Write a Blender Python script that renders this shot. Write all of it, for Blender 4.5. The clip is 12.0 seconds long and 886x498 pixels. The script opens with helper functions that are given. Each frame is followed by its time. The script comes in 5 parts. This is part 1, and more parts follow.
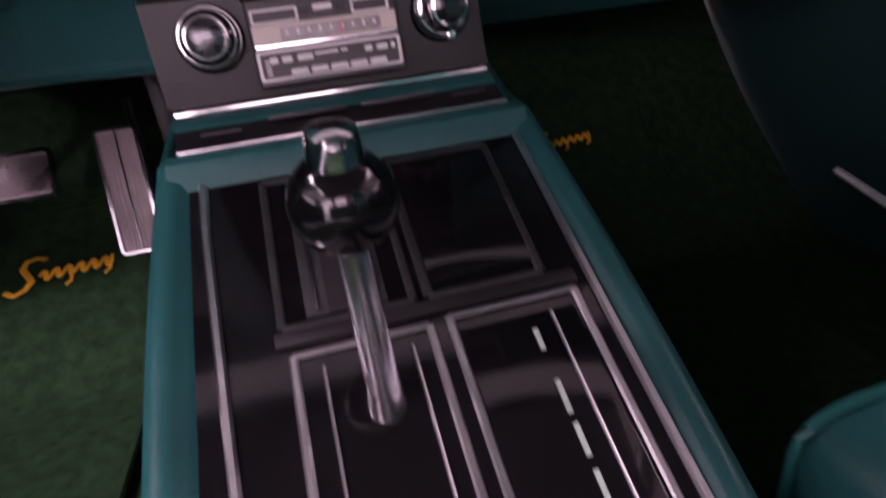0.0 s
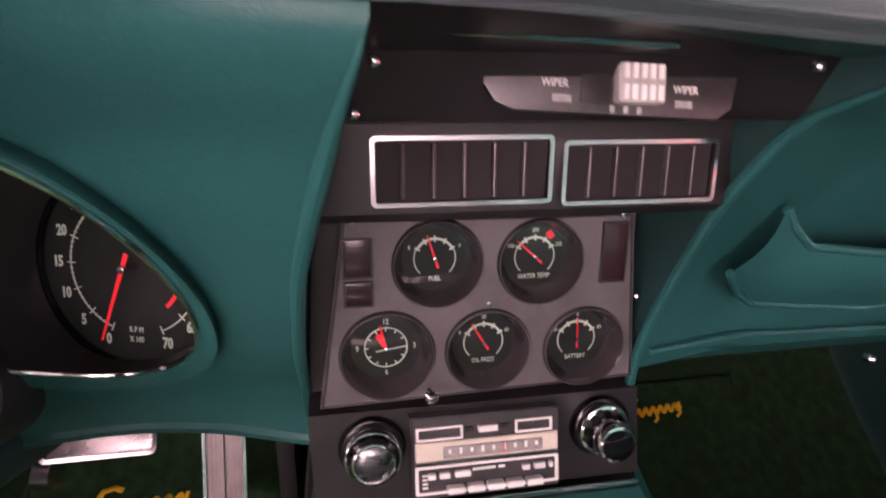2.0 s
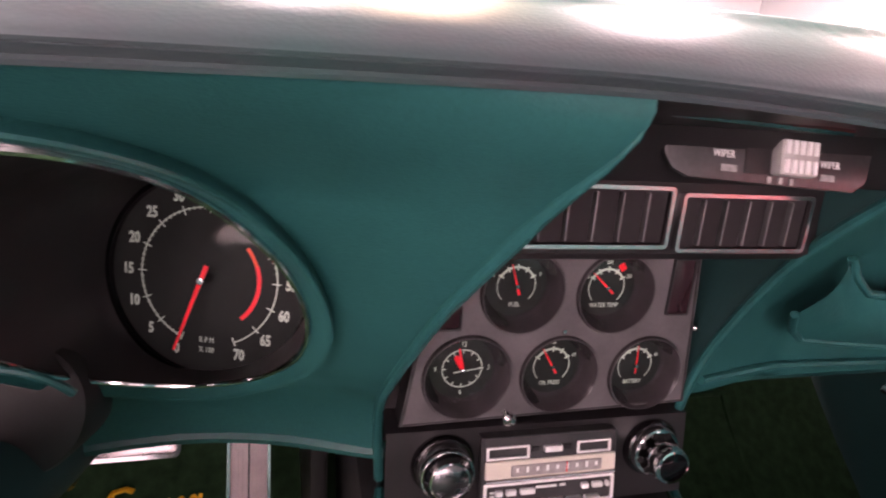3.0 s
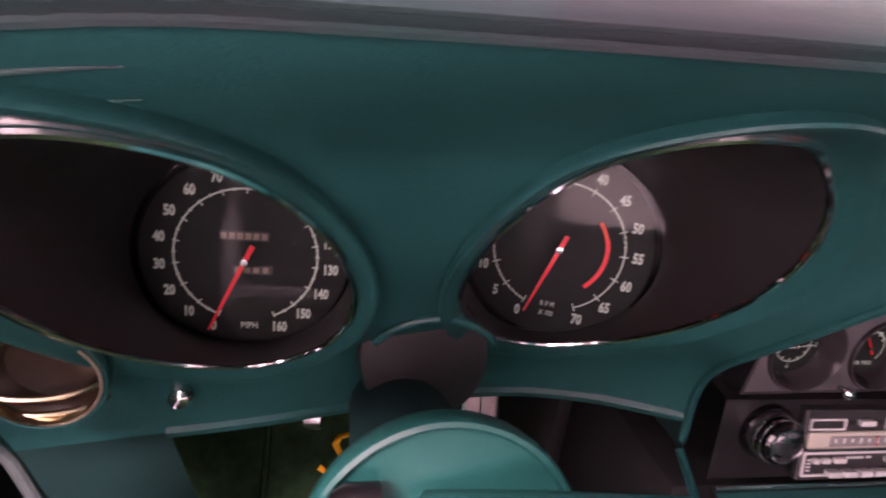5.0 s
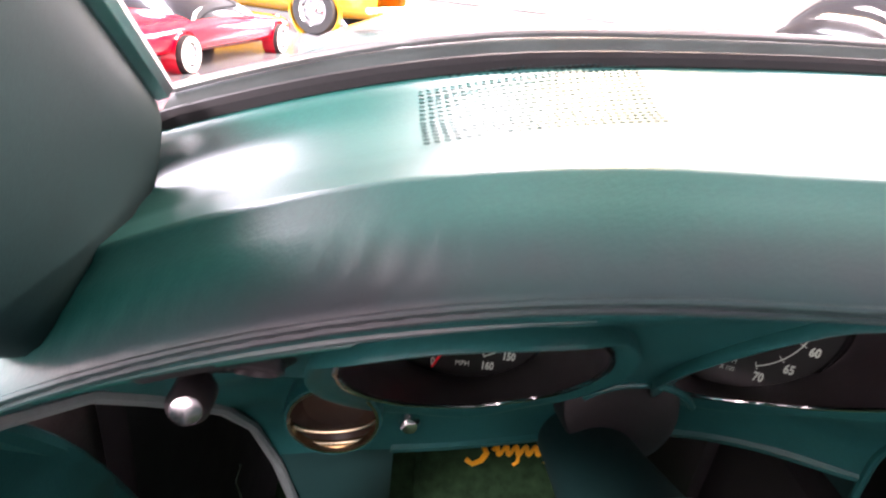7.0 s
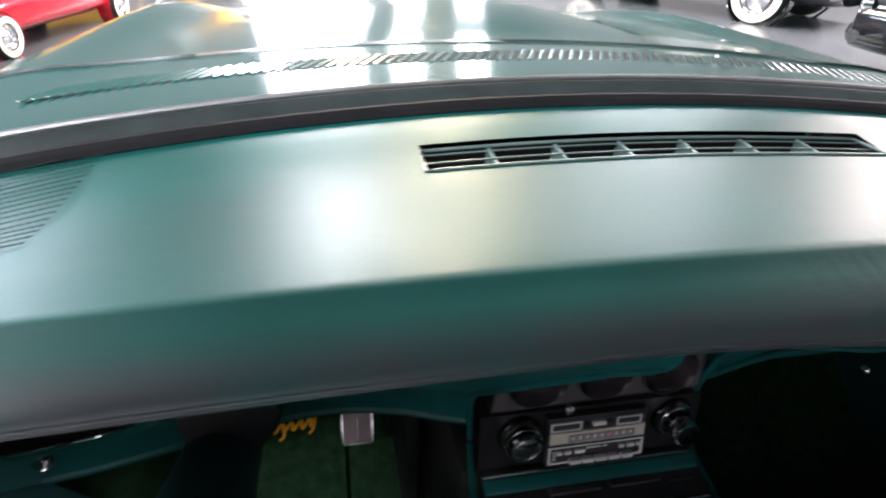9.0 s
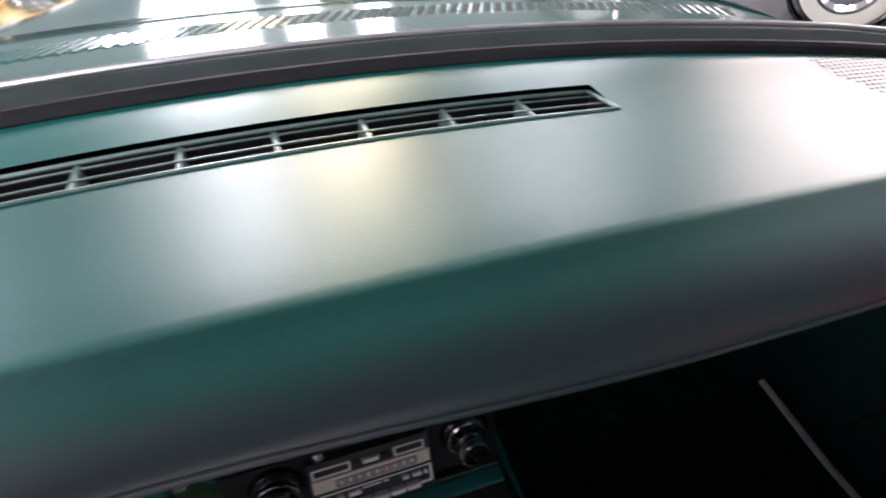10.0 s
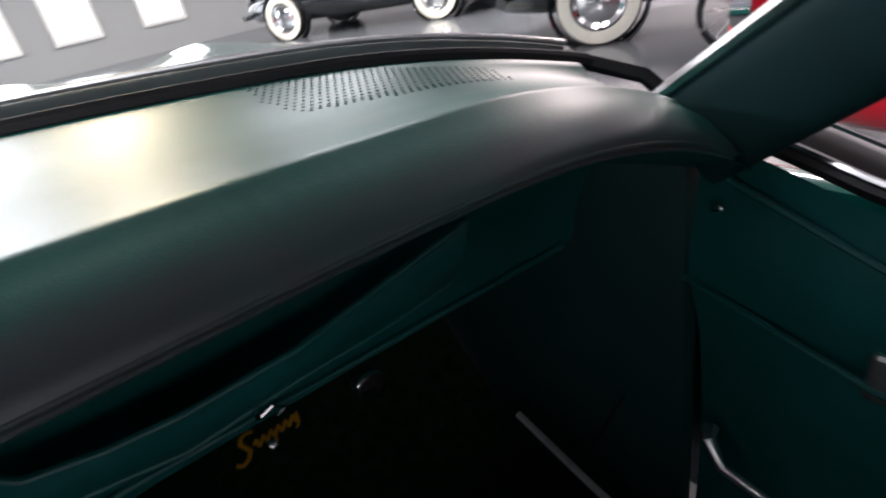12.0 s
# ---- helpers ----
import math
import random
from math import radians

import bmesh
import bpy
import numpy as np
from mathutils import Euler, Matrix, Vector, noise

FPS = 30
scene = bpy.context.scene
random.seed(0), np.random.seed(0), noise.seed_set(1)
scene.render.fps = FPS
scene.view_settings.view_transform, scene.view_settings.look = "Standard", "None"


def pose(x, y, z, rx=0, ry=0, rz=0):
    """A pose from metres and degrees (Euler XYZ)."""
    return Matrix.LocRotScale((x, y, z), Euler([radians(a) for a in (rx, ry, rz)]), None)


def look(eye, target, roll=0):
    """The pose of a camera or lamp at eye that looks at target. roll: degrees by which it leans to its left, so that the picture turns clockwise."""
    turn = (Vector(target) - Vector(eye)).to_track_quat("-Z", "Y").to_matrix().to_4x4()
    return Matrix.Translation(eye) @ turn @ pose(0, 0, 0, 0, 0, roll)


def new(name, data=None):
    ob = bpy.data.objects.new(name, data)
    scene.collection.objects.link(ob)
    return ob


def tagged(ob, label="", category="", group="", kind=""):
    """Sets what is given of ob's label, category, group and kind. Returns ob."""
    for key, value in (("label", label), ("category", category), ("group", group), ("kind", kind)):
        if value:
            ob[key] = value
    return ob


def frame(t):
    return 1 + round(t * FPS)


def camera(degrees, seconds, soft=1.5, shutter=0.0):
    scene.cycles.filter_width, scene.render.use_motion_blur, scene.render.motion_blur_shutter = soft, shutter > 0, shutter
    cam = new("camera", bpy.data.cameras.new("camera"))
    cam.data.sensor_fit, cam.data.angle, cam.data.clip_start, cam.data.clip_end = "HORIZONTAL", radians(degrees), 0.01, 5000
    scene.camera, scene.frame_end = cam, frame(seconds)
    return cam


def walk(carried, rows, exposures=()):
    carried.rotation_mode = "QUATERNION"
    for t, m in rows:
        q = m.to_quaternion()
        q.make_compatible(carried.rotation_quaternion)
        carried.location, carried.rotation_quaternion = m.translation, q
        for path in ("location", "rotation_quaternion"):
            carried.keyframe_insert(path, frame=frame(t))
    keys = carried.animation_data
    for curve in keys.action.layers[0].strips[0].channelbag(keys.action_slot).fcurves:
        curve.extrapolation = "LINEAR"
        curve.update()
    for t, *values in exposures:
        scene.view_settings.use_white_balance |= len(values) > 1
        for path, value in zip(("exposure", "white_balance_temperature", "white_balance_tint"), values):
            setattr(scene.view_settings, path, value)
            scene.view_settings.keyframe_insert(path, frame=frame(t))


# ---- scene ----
cam = camera(76.0, 12.0, soft=2.0, shutter=0.4)
PATH = [
    (0, (-0.034, -0.478, 0.611), (0.192, 0.577, 0.086), -6.7),
    (0.5, (-0.040, -0.421, 0.677), (0.134, 0.682, 0.239), -5.5),
    (1, (-0.049, -0.380, 0.740), (0.103, 0.739, 0.335), -3.8),
    (1.5, (-0.071, -0.354, 0.803), (0.074, 0.778, 0.433), -2.2),
    (2, (-0.103, -0.354, 0.854), (0.098, 0.774, 0.498), 0.5),
    (2.5, (-0.155, -0.341, 0.872), (0.124, 0.770, 0.516), 3.2),
    (2.7, (-0.171, -0.340, 0.876), (0.122, 0.767, 0.517), 4.6),
    (4.3, (-0.358, -0.365, 0.875), (-0.103, 0.749, 0.509), 3.9),
    (4.5, (-0.389, -0.360, 0.874), (-0.133, 0.749, 0.494), 4.9),
    (5, (-0.460, -0.327, 0.863), (-0.230, 0.774, 0.445), 7.0),
    (5.5, (-0.511, -0.315, 0.857), (-0.335, 0.774, 0.384), 7.3),
    (6, (-0.570, -0.322, 0.865), (-0.422, 0.759, 0.364), 8.1),
    (6.5, (-0.583, -0.335, 0.888), (-0.492, 0.742, 0.366), 7.5),
    (6.7, (-0.582, -0.330, 0.910), (-0.528, 0.756, 0.402), 7.1),
    (8.3, (-0.414, -0.391, 1.052), (-0.276, 0.638, 0.450), 7.0),
    (8.5, (-0.387, -0.412, 1.068), (-0.191, 0.602, 0.458), 6.3),
    (9, (-0.273, -0.389, 1.069), (-0.055, 0.622, 0.459), 2.8),
    (9.5, (-0.129, -0.348, 1.055), (0.098, 0.638, 0.410), -0.2),
    (10, (-0.037, -0.330, 1.048), (0.276, 0.618, 0.380), -1.8),
    (10.5, (0.099, -0.335, 1.058), (0.426, 0.575, 0.349), -3.2),
    (11, (0.210, -0.320, 1.021), (0.609, 0.586, 0.343), -5.7),
    (11.5, (0.296, -0.358, 1.011), (0.697, 0.561, 0.353), -9.6),
    (12, (0.302, -0.394, 0.973), (0.843, 0.515, 0.406), -11.9),
]
walk(cam, [(t, look(eye, target, roll)) for t, eye, target, roll in PATH],
     exposures=[(0.0, 1.75, 6700, 58), (0.6, 2.1, 7200, 74), (1.0, 2.25, 7500, 76), (1.5, 2.75, 7600, 62), (2.0, 3.0, 7600, 50), (2.5, 3.0, 7500, 50), (4.5, 2.05, 7450, 48), (5.0, 2.45, 7400, 62), (5.5, 2.5, 7350, 62), (6.0, 2.85, 7300, 54), (6.5, 3.0, 7350, 52), (6.8, 2.6, 7200, 46), (7.2, 1.6, 6700, 32), (7.7, 1.0, 6300, 20), (8.3, 0.8, 6150, 16), (10.0, 0.55, 6200, 24), (11.0, 0.25, 6200, 24), (12.0, 0.12, 6150, 18)])

# ---- world and light ----
world = bpy.data.worlds.new("showroom_air")
scene.world = world
world.use_nodes = True
world.node_tree.nodes["Background"].inputs[0].default_value = (0.75, 0.82, 0.9, 1)
world.node_tree.nodes["Background"].inputs[1].default_value = 0.05

CEIL = 4.0


def lamp(name, x, y, z, sx, sy, watts, color, aim=None):
    data = bpy.data.lights.new(name, "AREA")
    data.shape, data.size, data.size_y, data.energy, data.color = "RECTANGLE", sx, sy, watts, color
    ob = new(name, data)
    if aim:
        ob.matrix_world = look((x, y, z), aim)
    else:
        ob.location = (x, y, z)
    return ob


WHITE, WARM, COOL, PINK = (1.0, 0.98, 0.96), (1.0, 0.84, 0.55), (0.85, 0.95, 1.0), (1.0, 0.86, 0.78)
# lamps at (-2.4, -3.2) and (4.4, -0.8) are unseen, added to light the cabin
LUMINAIRES = [(-0.5, 6.6, 0.75, 4.6, WHITE, 310), (0.95, 6.6, 0.7, 4.6, WARM, 340), (3.5, 6.2, 0.6, 4.6, WHITE, 230), (8.3, 5.0, 0.9, 4.2, PINK, 950),
              (-3.4, -0.8, 0.7, 3.0, WHITE, 82), (-2.4, -3.2, 2.6, 0.6, WHITE, 230), (-5.2, 6.0, 0.7, 4.0, COOL, 480), (4.4, -0.8, 0.7, 3.0, WHITE, 16)]

# ---- materials ----


def mat(name, base, rough=0.5, metal=0.0, vary=0.12, scale=30.0, fine=400.0, bump=0.0, bump_scale=900.0,
        coat=0.0, dirt=None, dirt_amount=0.0, rough_vary=0.12, spec=0.5, cells=False, emit=0.0):
    m = bpy.data.materials.new(name)
    m.use_nodes = True
    nt = m.node_tree
    bsdf = nt.nodes["Principled BSDF"]
    tex = nt.nodes.new("ShaderNodeTexCoord")
    big, small = nt.nodes.new("ShaderNodeTexNoise"), nt.nodes.new("ShaderNodeTexNoise")
    for node, sc, det in ((big, scale, 5), (small, fine, 2)):
        node.inputs["Scale"].default_value, node.inputs["Detail"].default_value = sc, det
        nt.links.new(tex.outputs["Object"], node.inputs["Vector"])
    both = nt.nodes.new("ShaderNodeMath")
    both.operation = "MULTIPLY_ADD"
    both.inputs[1].default_value = 0.35
    nt.links.new(small.outputs[0], both.inputs[0])
    nt.links.new(big.outputs[0], both.inputs[2])
    ramp = nt.nodes.new("ShaderNodeMapRange")
    ramp.inputs["From Min"].default_value, ramp.inputs["From Max"].default_value = 0.45, 0.9
    nt.links.new(both.outputs[0], ramp.inputs["Value"])
    mix = nt.nodes.new("ShaderNodeMix")
    mix.data_type = "RGBA"
    low = [c * (1 - vary) for c in base]
    high = [min(1, c * (1 + vary)) for c in base]
    if dirt:
        low = [c * (1 - dirt_amount) + d * dirt_amount for c, d in zip(low, dirt)]
    mix.inputs["A"].default_value, mix.inputs["B"].default_value = (*low, 1), (*high, 1)
    nt.links.new(ramp.outputs[0], mix.inputs["Factor"])
    nt.links.new(mix.outputs["Result"], bsdf.inputs["Base Color"])
    rr = nt.nodes.new("ShaderNodeMapRange")
    rr.inputs["To Min"].default_value, rr.inputs["To Max"].default_value = max(0.02, rough - rough_vary), min(1, rough + rough_vary)
    nt.links.new(big.outputs[0], rr.inputs["Value"])
    nt.links.new(rr.outputs[0], bsdf.inputs["Roughness"])
    bsdf.inputs["Metallic"].default_value = metal
    bsdf.inputs["Specular IOR Level"].default_value = spec
    bsdf.inputs["Coat Weight"].default_value = coat
    bsdf.inputs["Coat Roughness"].default_value = 0.06
    if emit:
        bsdf.inputs["Emission Color"].default_value = (*base, 1)
        bsdf.inputs["Emission Strength"].default_value = emit
    if bump:
        if cells:
            grain = nt.nodes.new("ShaderNodeTexVoronoi")
            out = grain.outputs["Distance"]
        else:
            grain = nt.nodes.new("ShaderNodeTexNoise")
            grain.inputs["Detail"].default_value = 4
            out = grain.outputs[0]
        grain.inputs["Scale"].default_value = bump_scale
        nt.links.new(tex.outputs["Object"], grain.inputs["Vector"])
        bn = nt.nodes.new("ShaderNodeBump")
        bn.inputs["Strength"].default_value, bn.inputs["Distance"].default_value = bump, 0.001
        nt.links.new(out, bn.inputs["Height"])
        nt.links.new(bn.outputs[0], bsdf.inputs["Normal"])
    return m


TEAL = mat("teal_vinyl", (0.007, 0.086, 0.084), 0.38, vary=0.22, scale=6, bump=0.12, bump_scale=900, cells=True, spec=0.28)
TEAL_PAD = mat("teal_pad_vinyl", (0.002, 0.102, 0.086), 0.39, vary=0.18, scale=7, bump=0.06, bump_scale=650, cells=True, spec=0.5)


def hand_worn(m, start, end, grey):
    """Greys the vinyl colour along the front of the roll, in uneven patches, to paint its sheen."""
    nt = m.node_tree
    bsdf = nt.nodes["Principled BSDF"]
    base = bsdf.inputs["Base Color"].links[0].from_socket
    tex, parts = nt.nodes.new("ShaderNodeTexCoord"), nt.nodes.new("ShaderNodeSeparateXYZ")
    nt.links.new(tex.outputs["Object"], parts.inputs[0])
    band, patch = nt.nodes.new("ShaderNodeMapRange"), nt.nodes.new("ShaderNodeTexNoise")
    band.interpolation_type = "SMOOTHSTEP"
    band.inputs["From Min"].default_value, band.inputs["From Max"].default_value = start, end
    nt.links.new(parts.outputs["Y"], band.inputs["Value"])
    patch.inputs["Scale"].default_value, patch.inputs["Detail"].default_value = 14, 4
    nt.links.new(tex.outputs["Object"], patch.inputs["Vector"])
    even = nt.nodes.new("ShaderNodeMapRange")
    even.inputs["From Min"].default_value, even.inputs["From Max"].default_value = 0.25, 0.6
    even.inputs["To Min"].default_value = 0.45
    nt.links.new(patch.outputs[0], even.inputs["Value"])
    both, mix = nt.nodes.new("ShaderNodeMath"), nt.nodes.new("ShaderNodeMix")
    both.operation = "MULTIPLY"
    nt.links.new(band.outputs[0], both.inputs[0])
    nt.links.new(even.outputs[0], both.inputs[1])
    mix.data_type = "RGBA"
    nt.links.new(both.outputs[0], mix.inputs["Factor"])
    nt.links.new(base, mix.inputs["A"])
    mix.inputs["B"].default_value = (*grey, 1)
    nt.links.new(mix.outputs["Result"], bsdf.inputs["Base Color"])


# grey sheen of the roll's front is put into the vinyl colour
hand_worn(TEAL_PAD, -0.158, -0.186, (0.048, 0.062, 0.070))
TEAL_PAINT = mat("teal_lacquer", (0.003, 0.12, 0.105), 0.16, vary=0.05, scale=4, coat=0.5, rough_vary=0.04)
TEAL_METAL = mat("teal_painted_steel", (0.004, 0.115, 0.102), 0.34, vary=0.1, scale=14, coat=0.15)
# dark teal trim; also used where shade is put into a teal part
DARK_TEAL = mat("dark_teal_trim_and_shade", (0.004, 0.04, 0.039), 0.62, vary=0.2, scale=12, bump=0.06, bump_scale=900)
PILLAR = mat("pillar_vinyl", (0.004, 0.026, 0.027), 0.66, vary=0.2, scale=12, bump=0.08, bump_scale=900, spec=0.2)
BLACK = mat("black_plastic", (0.012, 0.0105, 0.012), 0.42, vary=0.3, scale=40, bump=0.12, bump_scale=900)
PANEL = mat("charcoal_cluster_plastic", (0.085, 0.077, 0.083), 0.5, vary=0.2, scale=35, bump=0.3, bump_scale=1100)
GLOSS_BLACK = mat("gloss_black", (0.005, 0.004, 0.005), 0.10, vary=0.2, coat=0.2, rough_vary=0.05)
SATIN = mat("brushed_dark_metal", (0.09, 0.088, 0.092), 0.34, 0.75, vary=0.2, scale=60, bump=0.1)
CHROME = mat("chrome", (0.80, 0.79, 0.80), 0.10, 1.0, vary=0.04, scale=50, rough_vary=0.025)
SATIN_CHROME = mat("satin_chrome", (0.82, 0.81, 0.82), 0.30, 1.0, vary=0.05, scale=70, rough_vary=0.04)
STEEL = mat("worn_steel", (0.52, 0.51, 0.53), 0.24, 1.0, vary=0.08, scale=60, rough_vary=0.04)
DIAL = mat("dial_black", (0.010, 0.0125, 0.012), 0.65, vary=0.2, scale=60, spec=0.2)
CUP = mat("gauge_cup_plastic", (0.034, 0.029, 0.032), 0.22, vary=0.15, scale=40, rough_vary=0.05)
BUCKET = mat("gauge_bucket", (0.032, 0.029, 0.031), 0.38, vary=0.2, scale=40)
PRINT = mat("dial_print", (0.50, 0.63, 0.54), 0.55, vary=0.1, scale=200)
COUNTER = mat("worn_counter_print", (0.20, 0.15, 0.11), 0.6, vary=0.3, scale=200)
PRINT_WHITE = mat("white_print", (0.72, 0.72, 0.72), 0.5, vary=0.08, scale=200)
RED = mat("needle_red", (0.85, 0.012, 0.02), 0.4, vary=0.05, scale=100)
ORANGE_RED = mat("redline_print", (0.8, 0.06, 0.01), 0.5, vary=0.1, scale=100)
RUBBER = mat("black_rubber", (0.018, 0.017, 0.018), 0.6, vary=0.25, scale=30, bump=0.2, bump_scale=500)
PEDAL = mat("pedal_rubber", (0.46, 0.37, 0.38), 0.34, vary=0.15, scale=40)
CARPET = mat("green_carpet", (0.012, 0.034, 0.015), 0.95, vary=0.45, scale=60, fine=900, bump=1.0, bump_scale=1200, spec=0.1)
GOLD = mat("orange_embroidery", (0.95, 0.42, 0.008), 0.6, vary=0.15, scale=300, bump=0.4, bump_scale=1500)
CREAM = mat("radio_dial_cream", (0.62, 0.58, 0.5), 0.35, vary=0.08, scale=40)
RADIO_GREY = mat("radio_grey", (0.035, 0.033, 0.036), 0.4, vary=0.15, scale=60)
WHITE_PLASTIC = mat("white_plastic", (0.75, 0.74, 0.74), 0.4, vary=0.05, scale=60)
BRASS = mat("vent_ring_metal", (0.62, 0.52, 0.36), 0.22, 1.0, vary=0.1, scale=40)
VENT_BROWN = mat("vent_ball_brown", (0.03, 0.016, 0.009), 0.45, vary=0.3, scale=40)
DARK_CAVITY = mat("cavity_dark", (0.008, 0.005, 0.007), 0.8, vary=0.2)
RUBBER_TRIM = mat("windshield_rubber", (0.010, 0.011, 0.012), 0.6, vary=0.3, scale=20, spec=0.2)
FLOOR_M = mat("epoxy_floor", (0.10, 0.108, 0.12), 0.22, vary=0.2, scale=0.8, fine=60, coat=0.1, rough_vary=0.1)
WALL_M = mat("grey_wall_paint", (0.30, 0.31, 0.32), 0.7, vary=0.05, scale=1.5, fine=80, bump=0.1, bump_scale=200)
CEIL_M = mat("ceiling_paint", (0.5, 0.5, 0.5), 0.8, vary=0.06, scale=1.2)
SKYLIGHT = mat("daylight", (0.95, 0.98, 1.0), 0.5, vary=0.0, emit=6.5)
# next two: glow of the unseen panels added as fill light
FILL_GLOW = mat("added_fill_glow", (1.0, 0.95, 0.94), 0.5, vary=0.0, emit=1.25)
DIM_FILL_GLOW = mat("dim_fill_glow", (1.0, 0.95, 0.94), 0.5, vary=0.0, emit=1.6)
# lining of the unseen roof, pale so that it reflects onto the padded roll
UNSEEN_LINING = mat("grey_unseen_lining", (0.30, 0.28, 0.285), 0.8, vary=0.1, scale=20, bump=0.2, bump_scale=400)
HOUSING = mat("lamp_housing", (0.7, 0.7, 0.7), 0.5, vary=0.05)
RED_PAINT = mat("red_lacquer", (0.62, 0.006, 0.02), 0.12, vary=0.06, scale=3, coat=1.0)
YELLOW_PAINT = mat("yellow_lacquer", (0.8, 0.38, 0.02), 0.15, vary=0.06, scale=3, coat=1.0)
BLACK_PAINT = mat("black_lacquer", (0.012, 0.013, 0.016), 0.1, vary=0.1, scale=3, coat=1.0)
TYRE = mat("tyre_rubber", (0.02, 0.02, 0.021), 0.7, vary=0.3, scale=20, bump=0.4, bump_scale=90)
WHITEWALL = mat("whitewall_rubber", (0.78, 0.75, 0.66), 0.6, vary=0.06, scale=20)


def glass(name, tint=(1, 1, 1), gloss=0.06):
    m = bpy.data.materials.new(name)
    m.use_nodes = True
    nt = m.node_tree
    nt.nodes.remove(nt.nodes["Principled BSDF"])
    clear, shine, mix = nt.nodes.new("ShaderNodeBsdfTransparent"), nt.nodes.new("ShaderNodeBsdfGlossy"), nt.nodes.new("ShaderNodeMixShader")
    clear.inputs[0].default_value = (*tint, 1)
    shine.inputs["Roughness"].default_value = 0.05
    mix.inputs[0].default_value = gloss
    nt.links.new(clear.outputs[0], mix.inputs[1])
    nt.links.new(shine.outputs[0], mix.inputs[2])
    nt.links.new(mix.outputs[0], nt.nodes["Material Output"].inputs[0])
    return m


LENS = glass("gauge_lens", gloss=0.011)
GAUGE_GLASS = glass("small_gauge_glass", gloss=0.035)
WINDOW_GLASS = glass("windshield_glass", (0.95, 0.985, 0.975), 0.02)

# ---- building helpers ----
PLACE = {}


def root(name, x, y, z, label, category, group=""):
    ob = new(name)
    ob.location = (x, y, z)
    ob.empty_display_size = 0.05
    PLACE[ob.name] = Vector((x, y, z))
    return tagged(ob, label, category, group)


def part(name, bm, material, parent=None, label="", smooth=True, sharp=35):
    bmesh.ops.recalc_face_normals(bm, faces=bm.faces[:])
    me = bpy.data.meshes.new(name)
    if smooth:
        for f in bm.faces:
            f.smooth = True
        for e in bm.edges:
            if len(e.link_faces) == 2 and e.calc_face_angle(0) > radians(sharp):
                e.smooth = False
    bm.to_mesh(me)
    bm.free()
    me.materials.append(material)
    ob = new(name, me)
    if parent:
        ob.parent = parent
        ob.location = -PLACE.get(parent.name, Vector())
    if label:
        tagged(ob, label)
    return ob


def add_box(bm, m, sx, sy, sz, bevel=0.0, seg=2):
    made = bmesh.ops.create_cube(bm, size=1.0, matrix=m @ Matrix.Diagonal((sx, sy, sz, 1)))
    if bevel:
        edges = list({e for v in made["verts"] for e in v.link_edges})
        bmesh.ops.bevel(bm, geom=edges, offset=bevel, segments=seg, profile=0.6, affect="EDGES")
    return bm


def box(m, sx, sy, sz, bevel=0.0, seg=2):
    return add_box(bmesh.new(), m, sx, sy, sz, bevel, seg)


def add_grid(bm, fn, nu, nv, close_u=False, close_v=False):
    rows = [[bm.verts.new(fn(i / (nu if close_u else nu - 1), j / (nv if close_v else nv - 1))) for j in range(nv)] for i in range(nu)]
    for i in range(nu if close_u else nu - 1):
        for j in range(nv if close_v else nv - 1):
            a, b = rows[i], rows[(i + 1) % nu]
            bm.faces.new((a[j], b[j], b[(j + 1) % nv], a[(j + 1) % nv]))
    return bm


def add_lathe(bm, m, profile, n=40):
    """Turns (radius, height) pairs round the local z axis of m."""
    rings = []
    for r, h in profile:
        if r < 1e-6:
            rings.append([bm.verts.new(m @ Vector((0, 0, h)))])
        else:
            rings.append([bm.verts.new(m @ Vector((r * math.cos(2 * math.pi * k / n), r * math.sin(2 * math.pi * k / n), h))) for k in range(n)])
    for a, b in zip(rings, rings[1:]):
        for k in range(n):
            k2 = (k + 1) % n
            if len(a) == 1 and len(b) == 1:
                continue
            if len(a) == 1:
                bm.faces.new((a[0], b[k], b[k2]))
            elif len(b) == 1:
                bm.faces.new((a[k], b[0], a[k2]))
            else:
                bm.faces.new((a[k], b[k], b[k2], a[k2]))
    return bm


def lathe(m, profile, n=40):
    return add_lathe(bmesh.new(), m, profile, n)


def add_tube(bm, pts, r, n=10, closed=False, flat=1.0):
    pts = [Vector(p) for p in pts]
    rings, up = [], Vector((0, 0, 1))
    for k, p in enumerate(pts):
        a = pts[k - 1] if k or closed else p
        b = pts[(k + 1) % len(pts)] if k < len(pts) - 1 or closed else p
        d = (b - a).normalized()
        side = d.cross(up if abs(d.z) < 0.9 else Vector((0, 1, 0))).normalized()
        over = side.cross(d).normalized()
        rad = r[k] if isinstance(r, (list, tuple)) else r
        rings.append([bm.verts.new(p + rad * (math.cos(2 * math.pi * j / n) * side + flat * math.sin(2 * math.pi * j / n) * over)) for j in range(n)])
    for k in range(len(rings) if closed else len(rings) - 1):
        a, b = rings[k], rings[(k + 1) % len(rings)]
        for j in range(n):
            bm.faces.new((a[j], a[(j + 1) % n], b[(j + 1) % n], b[j]))
    if not closed:
        bm.faces.new(rings[0])
        bm.faces.new(rings[-1])
    return bm


def tube(pts, r, n=10, closed=False, flat=1.0):
    return add_tube(bmesh.new(), pts, r, n, closed, flat)


